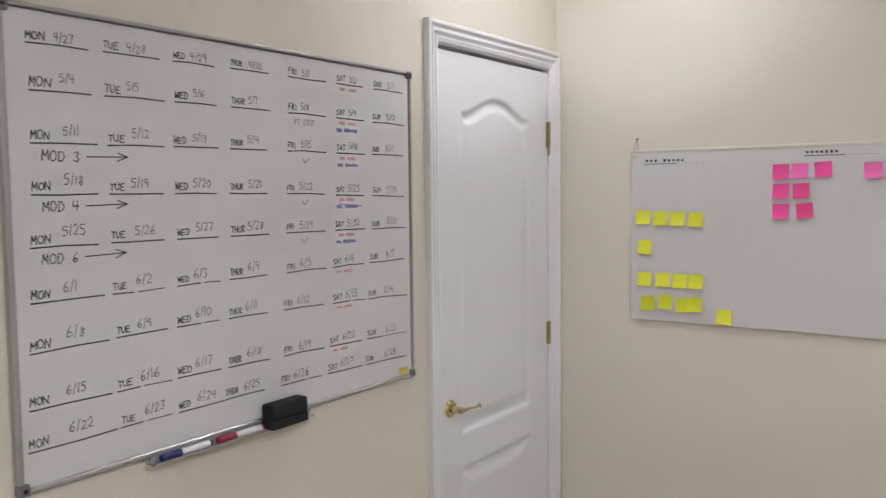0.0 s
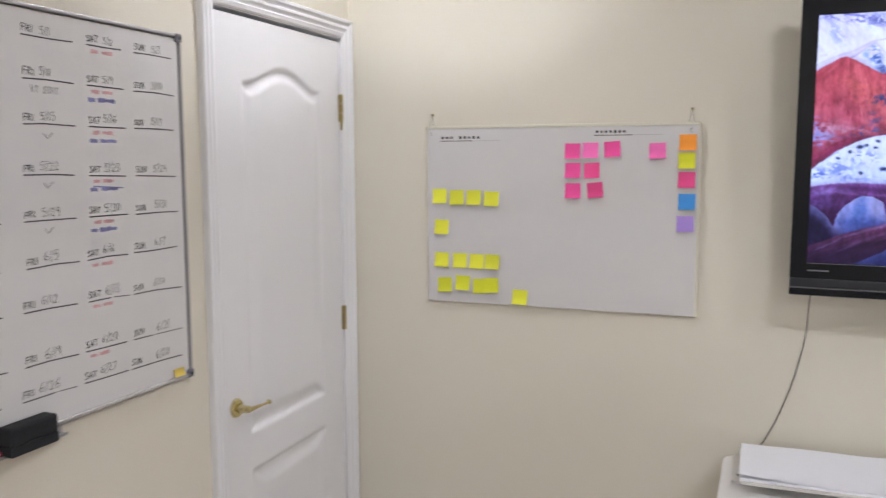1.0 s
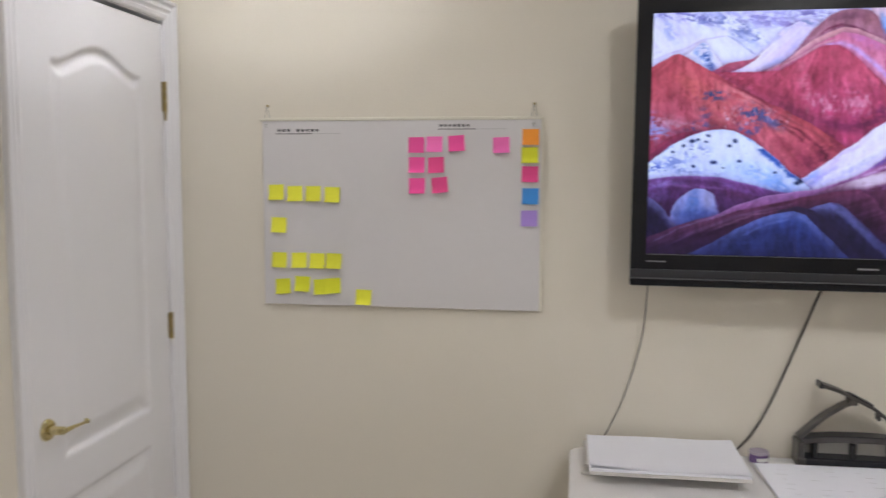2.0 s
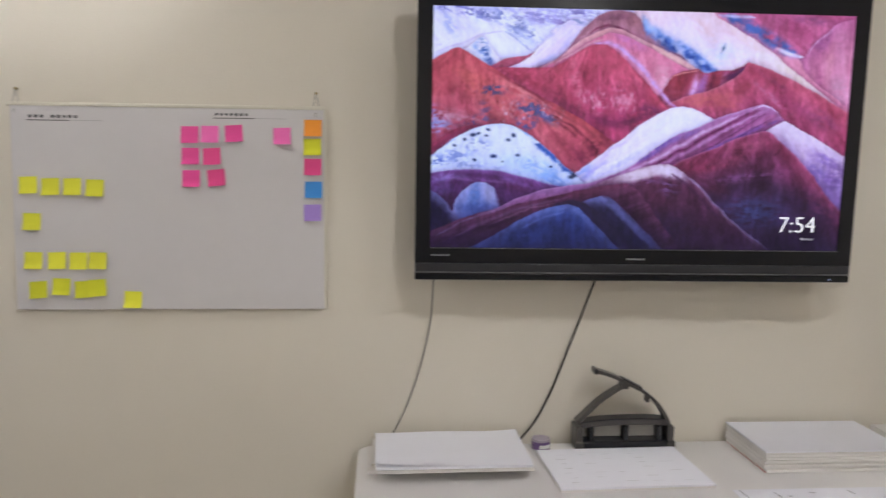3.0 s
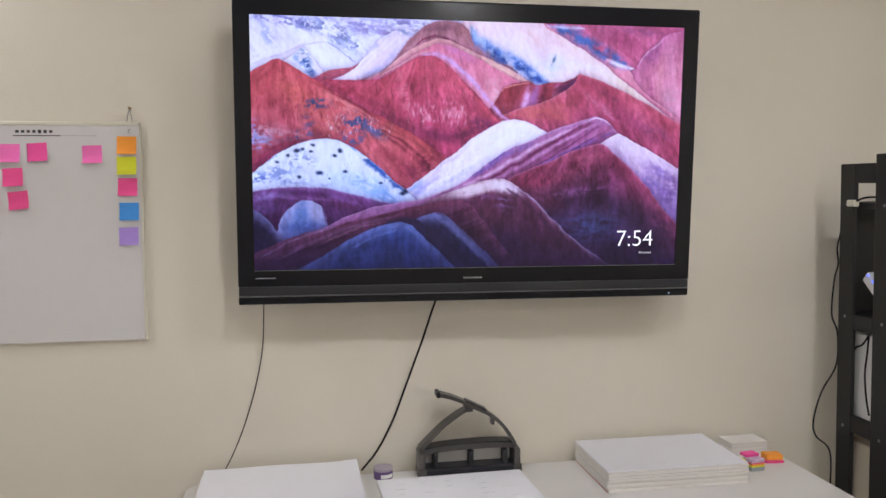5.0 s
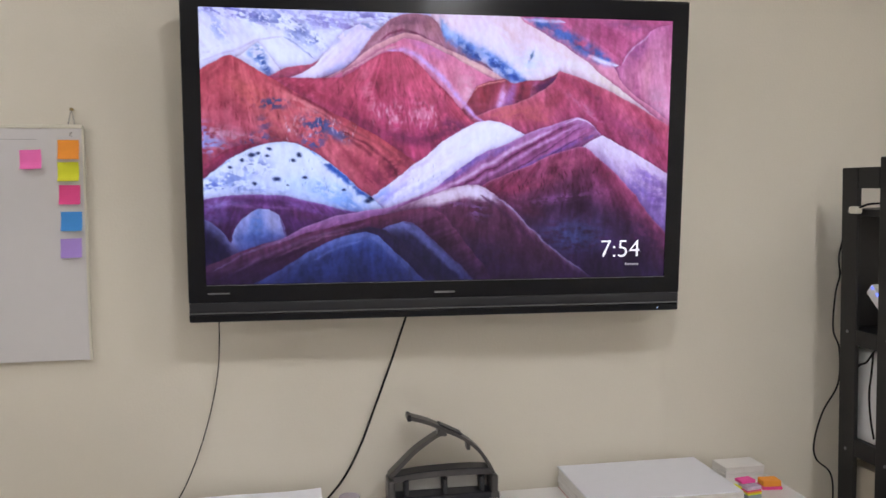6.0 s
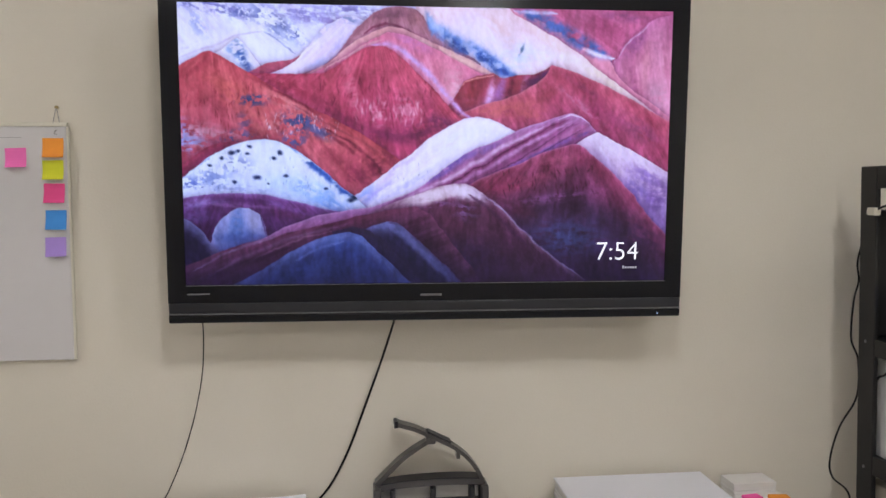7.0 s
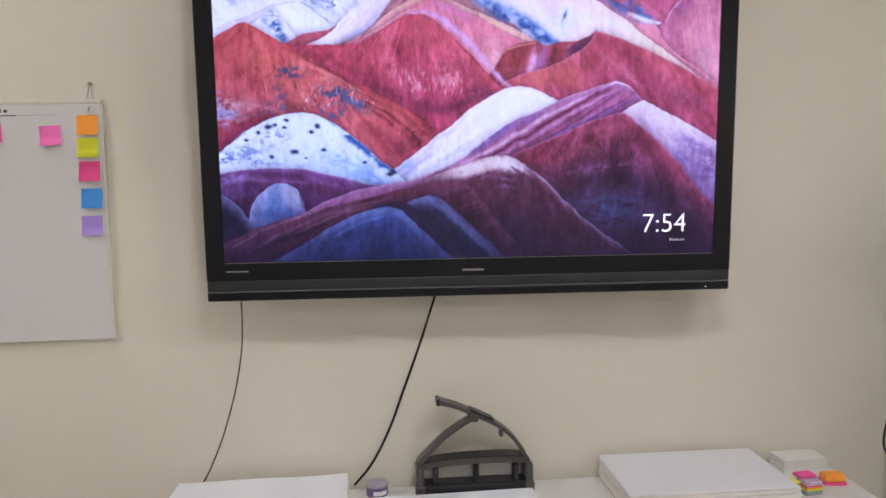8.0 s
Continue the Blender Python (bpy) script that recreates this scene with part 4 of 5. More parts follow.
# rust slope on the right
slope([(0.534, 0.407), (0.567, 0.372), (0.601, 0.348), (0.635, 0.331), (0.669, 0.309), (0.696, 0.285), (0.723, 0.256), (0.737, 0.232), (0.742, 0.197), (0.764, 0.206), (0.806, 0.228), (0.849, 0.261), (0.907, 0.314), (0.950, 0.353), (1.002, 0.400)], rgb(194, 84, 98), rgb(178, 76, 102), 0.188, grain=0.22, lean=60, edge=rgb(214, 136, 140))
dab(0.649, 0.361, 0.118, 0.033, -10, rgb(212, 106, 96), 0.85)
dab(0.704, 0.369, 0.061, 0.024, 20, rgb(204, 98, 92), 0.8)
dab(0.765, 0.245, 0.052, 0.021, 30, rgb(158, 62, 78), 0.8)
dab(0.745, 0.297, 0.061, 0.028, -35, rgb(168, 70, 80), 0.7)
dab(0.866, 0.389, 0.118, 0.038, 35, rgb(170, 72, 104), 0.7)
dab(0.808, 0.343, 0.094, 0.012, 40, rgb(204, 118, 140), 0.7, rough=1.2)
dab(0.938, 0.435, 0.094, 0.033, 32, rgb(164, 80, 114), 0.7)
dab(0.821, 0.283, 0.094, 0.012, 32, rgb(150, 66, 92), 0.6)
# great rose mountain in the middle
slope([(0.133, 0.241), (0.165, 0.242), (0.229, 0.242), (0.281, 0.238), (0.307, 0.217), (0.333, 0.180), (0.359, 0.152), (0.382, 0.137), (0.404, 0.141), (0.424, 0.158), (0.451, 0.194), (0.478, 0.245), (0.505, 0.295), (0.540, 0.363), (0.577, 0.414), (0.616, 0.464)], rgb(208, 84, 98), rgb(182, 66, 92), 0.259, grain=0.2, fan=(0.384, 0.081), freq=14, edge=rgb(150, 50, 70))
dab(0.216, 0.290, 0.118, 0.024, 22, rgb(150, 52, 66), 0.9)
dab(0.281, 0.322, 0.094, 0.033, 40, rgb(176, 66, 82), 0.7)
dab(0.340, 0.297, 0.019, 0.094, -12, rgb(218, 116, 124), 0.7, rough=0.8)
dab(0.362, 0.263, 0.009, 0.108, 10, rgb(158, 54, 72), 0.7)
dab(0.412, 0.238, 0.061, 0.052, 10, rgb(206, 84, 100), 0.7)
dab(0.393, 0.376, 0.024, 0.061, 5, rgb(226, 134, 144), 0.7, rough=1.2)
dab(0.446, 0.363, 0.033, 0.056, -15, rgb(222, 124, 140), 0.75, rough=1.2)
dab(0.493, 0.351, 0.028, 0.056, -35, rgb(160, 58, 84), 0.7)
dab(0.473, 0.439, 0.080, 0.033, -15, rgb(116, 42, 76), 0.9)
dab(0.413, 0.456, 0.094, 0.024, 12, rgb(128, 46, 80), 0.85)
dab(0.320, 0.389, 0.094, 0.019, 32, rgb(140, 50, 76), 0.8)
dab(0.520, 0.408, 0.052, 0.024, 20, rgb(112, 46, 84), 0.8)
dab(0.485, 0.305, 0.042, 0.012, 55, rgb(214, 100, 118), 0.6)
dab(0.294, 0.265, 0.033, 0.061, -20, rgb(186, 74, 84), 0.6)
flecks(0.268, 0.243, 0.507, 0.443, 90, rgb(104, 30, 52), 0.012, 0.5)
flecks(0.346, 0.331, 0.480, 0.409, 60, rgb(242, 176, 180), 0.012, 0.5)
line([(0.374, 0.133), (0.411, 0.132), (0.440, 0.151), (0.475, 0.204), (0.505, 0.263), (0.535, 0.322), (0.569, 0.381), (0.591, 0.404)], 0.013, rgb(216, 166, 216), 0.95, whole=True)
line([(0.424, 0.156), (0.456, 0.196), (0.486, 0.250), (0.516, 0.304), (0.549, 0.368)], 0.004, rgb(150, 70, 110), 0.8)
# orange-red hill on the left and its shrubs
slope([(-0.037, 0.253), (-0.002, 0.219), (0.026, 0.191), (0.045, 0.171), (0.060, 0.164), (0.076, 0.178), (0.114, 0.217), (0.165, 0.271), (0.229, 0.335), (0.294, 0.390), (0.347, 0.443), (0.393, 0.491), (0.434, 0.542), (0.468, 0.607)], rgb(208, 92, 88), rgb(178, 80, 90), 0.282, grain=0.22, fan=(0.058, 0.030), freq=9, edge=rgb(170, 56, 64))
dab(0.028, 0.224, 0.052, 0.019, -40, rgb(158, 60, 66), 0.85)
dab(0.018, 0.296, 0.038, 0.047, 0, rgb(178, 72, 74), 0.7)
dab(0.053, 0.201, 0.012, 0.052, 30, rgb(176, 70, 74), 0.6)
dab(0.095, 0.305, 0.094, 0.042, 35, rgb(210, 100, 84), 0.8)
dab(0.152, 0.393, 0.061, 0.052, 30, rgb(210, 108, 96), 0.7)
dab(0.216, 0.357, 0.094, 0.021, 30, rgb(222, 138, 128), 0.7, rough=0.8)
dab(0.190, 0.415, 0.047, 0.038, 0, rgb(216, 130, 124), 0.7, rough=1.2)
dab(0.024, 0.456, 0.080, 0.033, 0, rgb(206, 158, 166), 0.8, rough=1.2)
dab(0.075, 0.473, 0.071, 0.019, -15, rgb(216, 166, 170), 0.7, rough=1.2)
dab(0.294, 0.520, 0.141, 0.024, 38, rgb(150, 58, 72), 0.7)
dab(0.281, 0.470, 0.080, 0.028, 35, rgb(216, 110, 100), 0.7, rough=0.8)
dab(0.340, 0.538, 0.042, 0.056, -40, rgb(176, 76, 84), 0.8)
dab(0.387, 0.584, 0.028, 0.061, -20, rgb(110, 36, 58), 0.9)
dab(0.350, 0.607, 0.047, 0.038, 40, rgb(128, 46, 68), 0.8)
dab(0.414, 0.537, 0.038, 0.028, 40, rgb(124, 44, 62), 0.8)
dab(0.320, 0.492, 0.071, 0.007, 40, rgb(120, 42, 56), 0.7)
dab(0.136, 0.337, 0.047, 0.016, 8, rgb(70, 76, 118), 1.0, rough=2.6)
dab(0.152, 0.328, 0.033, 0.009, 5, rgb(80, 86, 124), 0.9, rough=2.6)
dab(0.126, 0.416, 0.019, 0.038, -25, rgb(104, 80, 112), 0.8, rough=1.6)
dab(0.108, 0.468, 0.052, 0.021, -10, rgb(86, 96, 146), 0.95, rough=2.2)
dab(0.235, 0.411, 0.061, 0.033, 8, rgb(66, 78, 124), 1.0, rough=2.4)
dab(0.222, 0.471, 0.038, 0.033, 0, rgb(84, 90, 140), 0.95, rough=2.2)
dab(0.271, 0.443, 0.047, 0.021, 30, rgb(96, 98, 146), 0.9, rough=2.6)
dab(0.016, 0.488, 0.052, 0.028, 0, rgb(150, 160, 210), 0.9, rough=1.8)
dab(-0.001, 0.463, 0.033, 0.052, 0, rgb(140, 150, 206), 0.8, rough=1.6)
flecks(0.013, 0.274, 0.216, 0.471, 80, rgb(116, 34, 44), 0.009, 0.55)
flecks(0.164, 0.381, 0.320, 0.469, 60, rgb(238, 206, 210), 0.007, 0.7)
dab(0.229, 0.339, 0.141, 0.007, 27, rgb(120, 44, 60), 0.8)
dab(0.113, 0.495, 0.141, 0.014, 5, rgb(120, 60, 84), 0.6)
line([(0.216, 0.348), (0.281, 0.406), (0.340, 0.464), (0.393, 0.519), (0.427, 0.572)], 0.006, rgb(150, 66, 74), 0.7)
line([(0.281, 0.429), (0.334, 0.483), (0.380, 0.549), (0.401, 0.607)], 0.007, rgb(110, 38, 56), 0.7)
# wine wedge, then the two white hills
slope([(-0.040, 0.610), (-0.002, 0.574), (0.024, 0.533), (0.049, 0.501), (0.075, 0.487), (0.100, 0.480), (0.138, 0.495)], rgb(150, 56, 76), rgb(136, 60, 92), 0.071, grain=0.15, lean=-35)
slope([(0.328, 0.689), (0.348, 0.668), (0.374, 0.633), (0.414, 0.584), (0.454, 0.527), (0.494, 0.469), (0.534, 0.424), (0.567, 0.395), (0.595, 0.388), (0.622, 0.396), (0.650, 0.419), (0.685, 0.454), (0.713, 0.510)], rgb(248, 246, 252), rgb(226, 222, 248), 0.282, grain=0.05, lean=-45, edge=rgb(206, 176, 214))
dab(0.368, 0.677, 0.052, 0.033, -35, rgb(140, 168, 244), 0.9)
dab(0.394, 0.658, 0.094, 0.012, -38, rgb(176, 166, 232), 0.8)
dab(0.427, 0.584, 0.118, 0.012, -40, rgb(206, 186, 232), 0.8)
dab(0.494, 0.536, 0.118, 0.019, -35, rgb(230, 214, 242), 0.7)
dab(0.561, 0.465, 0.094, 0.038, -20, rgb(244, 250, 250), 0.9)
dab(0.455, 0.630, 0.118, 0.014, -32, rgb(196, 196, 242), 0.8)
dab(0.616, 0.452, 0.061, 0.019, 20, rgb(236, 240, 248), 0.8)
flecks(0.413, 0.502, 0.509, 0.630, 8, rgb(90, 90, 130), 0.005, 0.8)
slope([(-0.040, 0.660), (-0.002, 0.610), (0.023, 0.578), (0.062, 0.526), (0.100, 0.493), (0.132, 0.477), (0.164, 0.472), (0.196, 0.483), (0.222, 0.510), (0.255, 0.551), (0.288, 0.599), (0.314, 0.642), (0.341, 0.680), (0.368, 0.724)], rgb(220, 234, 252), rgb(192, 216, 250), 0.259, grain=0.05, fan=(0.164, 0.381), edge=rgb(176, 206, 246))
dab(0.281, 0.689, 0.104, 0.038, 30, rgb(124, 170, 246), 0.9)
dab(0.216, 0.654, 0.080, 0.038, 20, rgb(176, 208, 252), 0.8)
dab(0.164, 0.540, 0.094, 0.042, 0, rgb(224, 242, 254), 0.8)
dab(0.023, 0.632, 0.080, 0.024, 0, rgb(86, 104, 176), 0.95, rough=1.4)
dab(0.061, 0.609, 0.047, 0.033, 0, rgb(120, 140, 200), 0.8, rough=1.8)
dab(0.107, 0.566, 0.052, 0.026, 0, rgb(120, 134, 190), 0.9, rough=2.2)
dab(0.112, 0.650, 0.094, 0.014, 5, rgb(150, 166, 216), 0.7, rough=1.8)
dab(0.042, 0.564, 0.038, 0.009, -38, rgb(110, 126, 180), 0.8, rough=1.6)
dab(0.235, 0.643, 0.028, 0.024, 0, rgb(130, 160, 220), 0.7, rough=2.4)
line([(0.211, 0.494), (0.235, 0.530), (0.262, 0.573), (0.288, 0.612), (0.314, 0.654), (0.345, 0.691)], 0.016, rgb(56, 92, 170), 1.0, rough=0.7)
line([(0.281, 0.585), (0.310, 0.626), (0.345, 0.677)], 0.012, rgb(120, 120, 190), 0.8)
dab(0.132, 0.500, 0.009, 0.006, 5, DOT, 1.0, rough=0.0)
dab(0.128, 0.525, 0.008, 0.005, 5, DOT, 1.0, rough=0.0)
dab(0.097, 0.523, 0.010, 0.007, 5, DOT, 1.0, rough=0.0)
dab(0.108, 0.518, 0.007, 0.005, 5, DOT, 1.0, rough=0.0)
dab(0.078, 0.543, 0.008, 0.005, 5, DOT, 1.0, rough=0.0)
dab(0.055, 0.566, 0.008, 0.005, 5, DOT, 1.0, rough=0.0)
dab(0.181, 0.538, 0.008, 0.005, 5, DOT, 1.0, rough=0.0)
dab(0.194, 0.521, 0.009, 0.006, 5, DOT, 1.0, rough=0.0)
dab(0.146, 0.611, 0.012, 0.008, 5, DOT, 1.0, rough=0.0)
dab(0.204, 0.604, 0.009, 0.006, 5, DOT, 1.0, rough=0.0)
dab(0.103, 0.625, 0.009, 0.006, 5, DOT, 1.0, rough=0.0)
dab(0.283, 0.652, 0.007, 0.005, 5, DOT, 1.0, rough=0.0)
dab(0.216, 0.498, 0.009, 0.006, 5, DOT, 1.0, rough=0.0)
dab(0.170, 0.632, 0.005, 0.003, 5, DOT, 1.0, rough=0.0)
dab(0.341, 0.684, 0.015, 0.010, 5, DOT, 1.0, rough=0.0)
dab(0.350, 0.673, 0.010, 0.007, 5, DOT, 1.0, rough=0.0)
dab(0.332, 0.694, 0.010, 0.007, 5, DOT, 1.0, rough=0.0)
flecks(0.011, 0.515, 0.295, 0.677, 50, rgb(60, 80, 130), 0.005, 0.6)
# plum slope with the pale dome
slope([(-0.041, 0.701), (-0.003, 0.685), (0.035, 0.673), (0.074, 0.666), (0.112, 0.666), (0.164, 0.671), (0.203, 0.689), (0.242, 0.705), (0.282, 0.724), (0.328, 0.738), (0.375, 0.729)], rgb(118, 66, 120), rgb(72, 34, 72), 0.141, grain=0.3, fan=(0.113, 0.541), freq=7, edge=rgb(170, 150, 210))
dab(0.035, 0.701, 0.080, 0.014, -6, rgb(150, 130, 190), 0.8)
dab(0.112, 0.692, 0.118, 0.009, 4, rgb(92, 46, 96), 0.8)
dab(0.190, 0.712, 0.094, 0.009, 18, rgb(140, 100, 166), 0.7)
dab(0.216, 0.752, 0.094, 0.019, 20, rgb(96, 46, 84), 0.8)
dab(0.022, 0.746, 0.056, 0.028, 0, rgb(110, 84, 140), 0.7)
dab(0.112, 0.712, 0.118, 0.007, 4, rgb(160, 110, 170), 0.6)
slope([(0.044, 0.885), (0.054, 0.834), (0.060, 0.797), (0.073, 0.760), (0.093, 0.731), (0.109, 0.719), (0.127, 0.721), (0.147, 0.742), (0.161, 0.789), (0.167, 0.840), (0.171, 0.886)], rgb(158, 160, 200), rgb(96, 118, 186), 0.129, grain=0.1, fan=(0.110, 0.609), freq=6)
dab(0.105, 0.781, 0.021, 0.061, 5, rgb(92, 134, 206), 0.8)
dab(0.138, 0.770, 0.021, 0.047, -12, rgb(170, 172, 206), 0.8)
dab(0.073, 0.793, 0.014, 0.042, 15, rgb(130, 140, 196), 0.7)
dab(0.112, 0.828, 0.094, 0.016, 0, rgb(84, 110, 184), 0.7)
line([(0.148, 0.751), (0.158, 0.789), (0.165, 0.830)], 0.006, rgb(84, 56, 96), 0.8)
slope([(-0.041, 0.724), (-0.003, 0.756), (0.016, 0.772), (0.035, 0.806), (0.050, 0.843), (0.085, 0.909)], rgb(112, 110, 150), rgb(44, 34, 66), 0.056, grain=0.12, lean=40)
# mauve folded ridge that crosses the middle
slope([(0.111, 0.862), (0.164, 0.826), (0.216, 0.780), (0.268, 0.747), (0.321, 0.731), (0.375, 0.719), (0.415, 0.696), (0.448, 0.672), (0.479, 0.644), (0.502, 0.611), (0.529, 0.573), (0.555, 0.540), (0.589, 0.504), (0.623, 0.483), (0.641, 0.471), (0.671, 0.442), (0.698, 0.420), (0.726, 0.408), (0.760, 0.386), (0.789, 0.371), (0.812, 0.383), (0.832, 0.413), (0.847, 0.451), (0.897, 0.531)], rgb(176, 112, 154), rgb(136, 66, 104), 0.141, grain=0.2, lean=-38, edge=rgb(206, 170, 206))
dab(0.535, 0.571, 0.118, 0.016, -32, rgb(112, 88, 164), 0.9)
dab(0.603, 0.516, 0.080, 0.014, -26, rgb(140, 104, 168), 0.8)
line([(0.428, 0.705), (0.495, 0.649), (0.563, 0.587), (0.630, 0.516), (0.699, 0.453), (0.740, 0.420)], 0.011, rgb(222, 178, 206), 0.85)
line([(0.468, 0.686), (0.536, 0.634), (0.604, 0.570), (0.678, 0.491), (0.754, 0.419), (0.790, 0.390)], 0.012, rgb(128, 54, 90), 0.85)
line([(0.496, 0.677), (0.577, 0.611), (0.645, 0.546), (0.713, 0.474), (0.768, 0.424), (0.798, 0.395)], 0.009, rgb(196, 138, 178), 0.85)
line([(0.523, 0.677), (0.604, 0.615), (0.673, 0.558), (0.741, 0.486), (0.785, 0.428), (0.815, 0.399)], 0.009, rgb(146, 74, 116), 0.85)
line([(0.563, 0.648), (0.632, 0.596), (0.700, 0.538), (0.762, 0.476), (0.807, 0.423), (0.832, 0.418)], 0.012, rgb(186, 112, 152), 0.8)
line([(0.645, 0.582), (0.700, 0.543), (0.755, 0.495), (0.797, 0.461), (0.831, 0.437)], 0.012, rgb(120, 86, 156), 0.8)
line([(0.762, 0.396), (0.789, 0.376), (0.812, 0.385), (0.832, 0.413)], 0.004, rgb(240, 206, 220), 0.9)
dab(0.803, 0.442, 0.047, 0.014, -40, rgb(166, 84, 118), 0.8)
dab(0.295, 0.752, 0.118, 0.009, -10, rgb(150, 100, 150), 0.6)
line([(0.482, 0.677), (0.549, 0.620), (0.617, 0.554), (0.692, 0.477), (0.765, 0.405)], 0.003, rgb(92, 34, 72), 0.8)
line([(0.536, 0.667), (0.618, 0.601), (0.686, 0.539), (0.755, 0.462), (0.801, 0.404)], 0.003, rgb(92, 40, 80), 0.8)
line([(0.604, 0.634), (0.680, 0.567), (0.748, 0.500), (0.816, 0.428)], 0.003, rgb(84, 34, 74), 0.7)
# pale slope at the far right and the dark red one before it
slope([(0.756, 0.545), (0.797, 0.490), (0.828, 0.456), (0.847, 0.441), (0.882, 0.472), (0.926, 0.512), (0.970, 0.559), (1.029, 0.615)], rgb(228, 204, 218), rgb(150, 116, 170), 0.188, grain=0.1, lean=55)
dab(0.868, 0.496, 0.080, 0.021, 35, rgb(236, 218, 226), 0.9)
dab(0.898, 0.567, 0.061, 0.021, 50, rgb(220, 190, 212), 0.8)
dab(0.949, 0.603, 0.061, 0.033, 20, rgb(146, 116, 180), 0.9, rough=0.6)
dab(0.936, 0.664, 0.052, 0.028, 40, rgb(122, 96, 170), 0.8)
dab(0.980, 0.676, 0.047, 0.061, 0, rgb(110, 78, 140), 0.8)
dab(0.956, 0.567, 0.047, 0.009, 35, rgb(226, 206, 220), 0.8)
slope([(0.563, 0.653), (0.604, 0.610), (0.645, 0.582), (0.680, 0.560), (0.728, 0.519), (0.769, 0.500), (0.794, 0.485), (0.811, 0.489), (0.840, 0.532), (0.884, 0.594), (0.929, 0.678), (0.960, 0.749), (1.014, 0.853)], rgb(150, 64, 88), rgb(78, 42, 70), 0.212, grain=0.26, fan=(0.795, 0.367), freq=8, edge=rgb(200, 130, 160))
dab(0.770, 0.545, 0.080, 0.021, -10, rgb(172, 84, 104), 0.8)
dab(0.646, 0.641, 0.094, 0.024, -8, rgb(128, 44, 66), 0.8)
dab(0.715, 0.617, 0.118, 0.019, -18, rgb(160, 74, 96), 0.7)
dab(0.744, 0.688, 0.165, 0.016, -8, rgb(140, 86, 130), 0.7, rough=1.0)
dab(0.843, 0.652, 0.071, 0.033, 40, rgb(150, 72, 112), 0.6)
dab(0.790, 0.833, 0.141, 0.066, 0, rgb(84, 92, 140), 0.85)
dab(0.675, 0.724, 0.094, 0.028, 20, rgb(88, 38, 58), 0.8)
dab(0.918, 0.822, 0.141, 0.061, 30, rgb(70, 42, 72), 0.7)
flecks(0.645, 0.570, 0.843, 0.676, 50, rgb(70, 18, 40), 0.012, 0.7)
# front ridge with a pale crest
slope([(0.348, 0.759), (0.401, 0.717), (0.441, 0.691), (0.482, 0.665), (0.509, 0.646), (0.543, 0.632), (0.570, 0.632), (0.591, 0.646), (0.626, 0.689), (0.669, 0.770), (0.719, 0.852), (0.777, 0.933), (0.836, 1.008)], rgb(150, 104, 124), rgb(100, 50, 72), 0.024, grain=0.24, fan=(0.561, 0.442), freq=10)
dab(0.495, 0.672, 0.118, 0.021, -14, rgb(228, 206, 206), 0.95, rough=0.3)
dab(0.570, 0.665, 0.061, 0.026, 12, rgb(226, 206, 216), 0.95, rough=0.3)
dab(0.571, 0.738, 0.047, 0.028, 10, rgb(150, 120, 176), 0.8, rough=1.4)
dab(0.509, 0.684, 0.108, 0.016, -16, rgb(230, 210, 210), 0.9, rough=0.2)
dab(0.568, 0.658, 0.052, 0.019, 8, rgb(232, 214, 220), 0.95, rough=0.2)
dab(0.598, 0.681, 0.038, 0.014, 38, rgb(214, 192, 206), 0.9)
dab(0.524, 0.783, 0.141, 0.042, -10, rgb(98, 46, 66), 0.9)
dab(0.456, 0.795, 0.141, 0.038, -20, rgb(104, 50, 72), 0.9)
dab(0.635, 0.868, 0.104, 0.080, 30, rgb(88, 42, 64), 0.8)
dab(0.539, 0.915, 0.165, 0.071, 0, rgb(60, 40, 74), 0.7)
dab(0.509, 0.712, 0.047, 0.009, -10, rgb(140, 100, 150), 0.7, rough=1.6)
line([(0.584, 0.648), (0.626, 0.696), (0.676, 0.782), (0.726, 0.864), (0.784, 0.943), (0.833, 1.008)], 0.004, rgb(170, 152, 182), 0.85, whole=True)
line([(0.575, 0.667), (0.612, 0.712), (0.655, 0.787), (0.705, 0.869)], 0.009, rgb(84, 40, 70), 0.7)
# nearest dark folds and the blue hill
slope([(-0.043, 0.976), (0.002, 0.930), (0.060, 0.885), (0.112, 0.851), (0.163, 0.833), (0.216, 0.807), (0.282, 0.780), (0.348, 0.752), (0.415, 0.729), (0.469, 0.715), (0.496, 0.748), (0.538, 0.843), (0.609, 1.003)], rgb(116, 58, 82), rgb(74, 34, 58), 0.118, grain=0.28, lean=-22)
line([(0.008, 0.958), (0.073, 0.890), (0.124, 0.853), (0.163, 0.837), (0.229, 0.794), (0.282, 0.761), (0.321, 0.738)], 0.007, rgb(170, 140, 174), 0.7)
line([(0.033, 0.982), (0.111, 0.904), (0.190, 0.845), (0.268, 0.803), (0.335, 0.775)], 0.008, rgb(140, 96, 124), 0.7)
line([(0.111, 0.932), (0.176, 0.872), (0.242, 0.826), (0.308, 0.799)], 0.005, rgb(170, 120, 140), 0.6)
line([(0.008, 0.996), (0.111, 0.928), (0.216, 0.859)], 0.012, rgb(60, 24, 50), 0.7)
dab(0.388, 0.752, 0.141, 0.016, -12, rgb(124, 62, 84), 0.8)
slope([(0.355, 0.806), (0.382, 0.785), (0.408, 0.771), (0.429, 0.776), (0.470, 0.840), (0.518, 0.920), (0.567, 1.002)], rgb(116, 120, 172), rgb(52, 44, 76), 0.056, grain=0.12, lean=50)
line([(0.378, 0.792), (0.412, 0.785), (0.449, 0.835), (0.498, 0.914), (0.547, 1.002)], 0.016, rgb(128, 134, 190), 0.6)
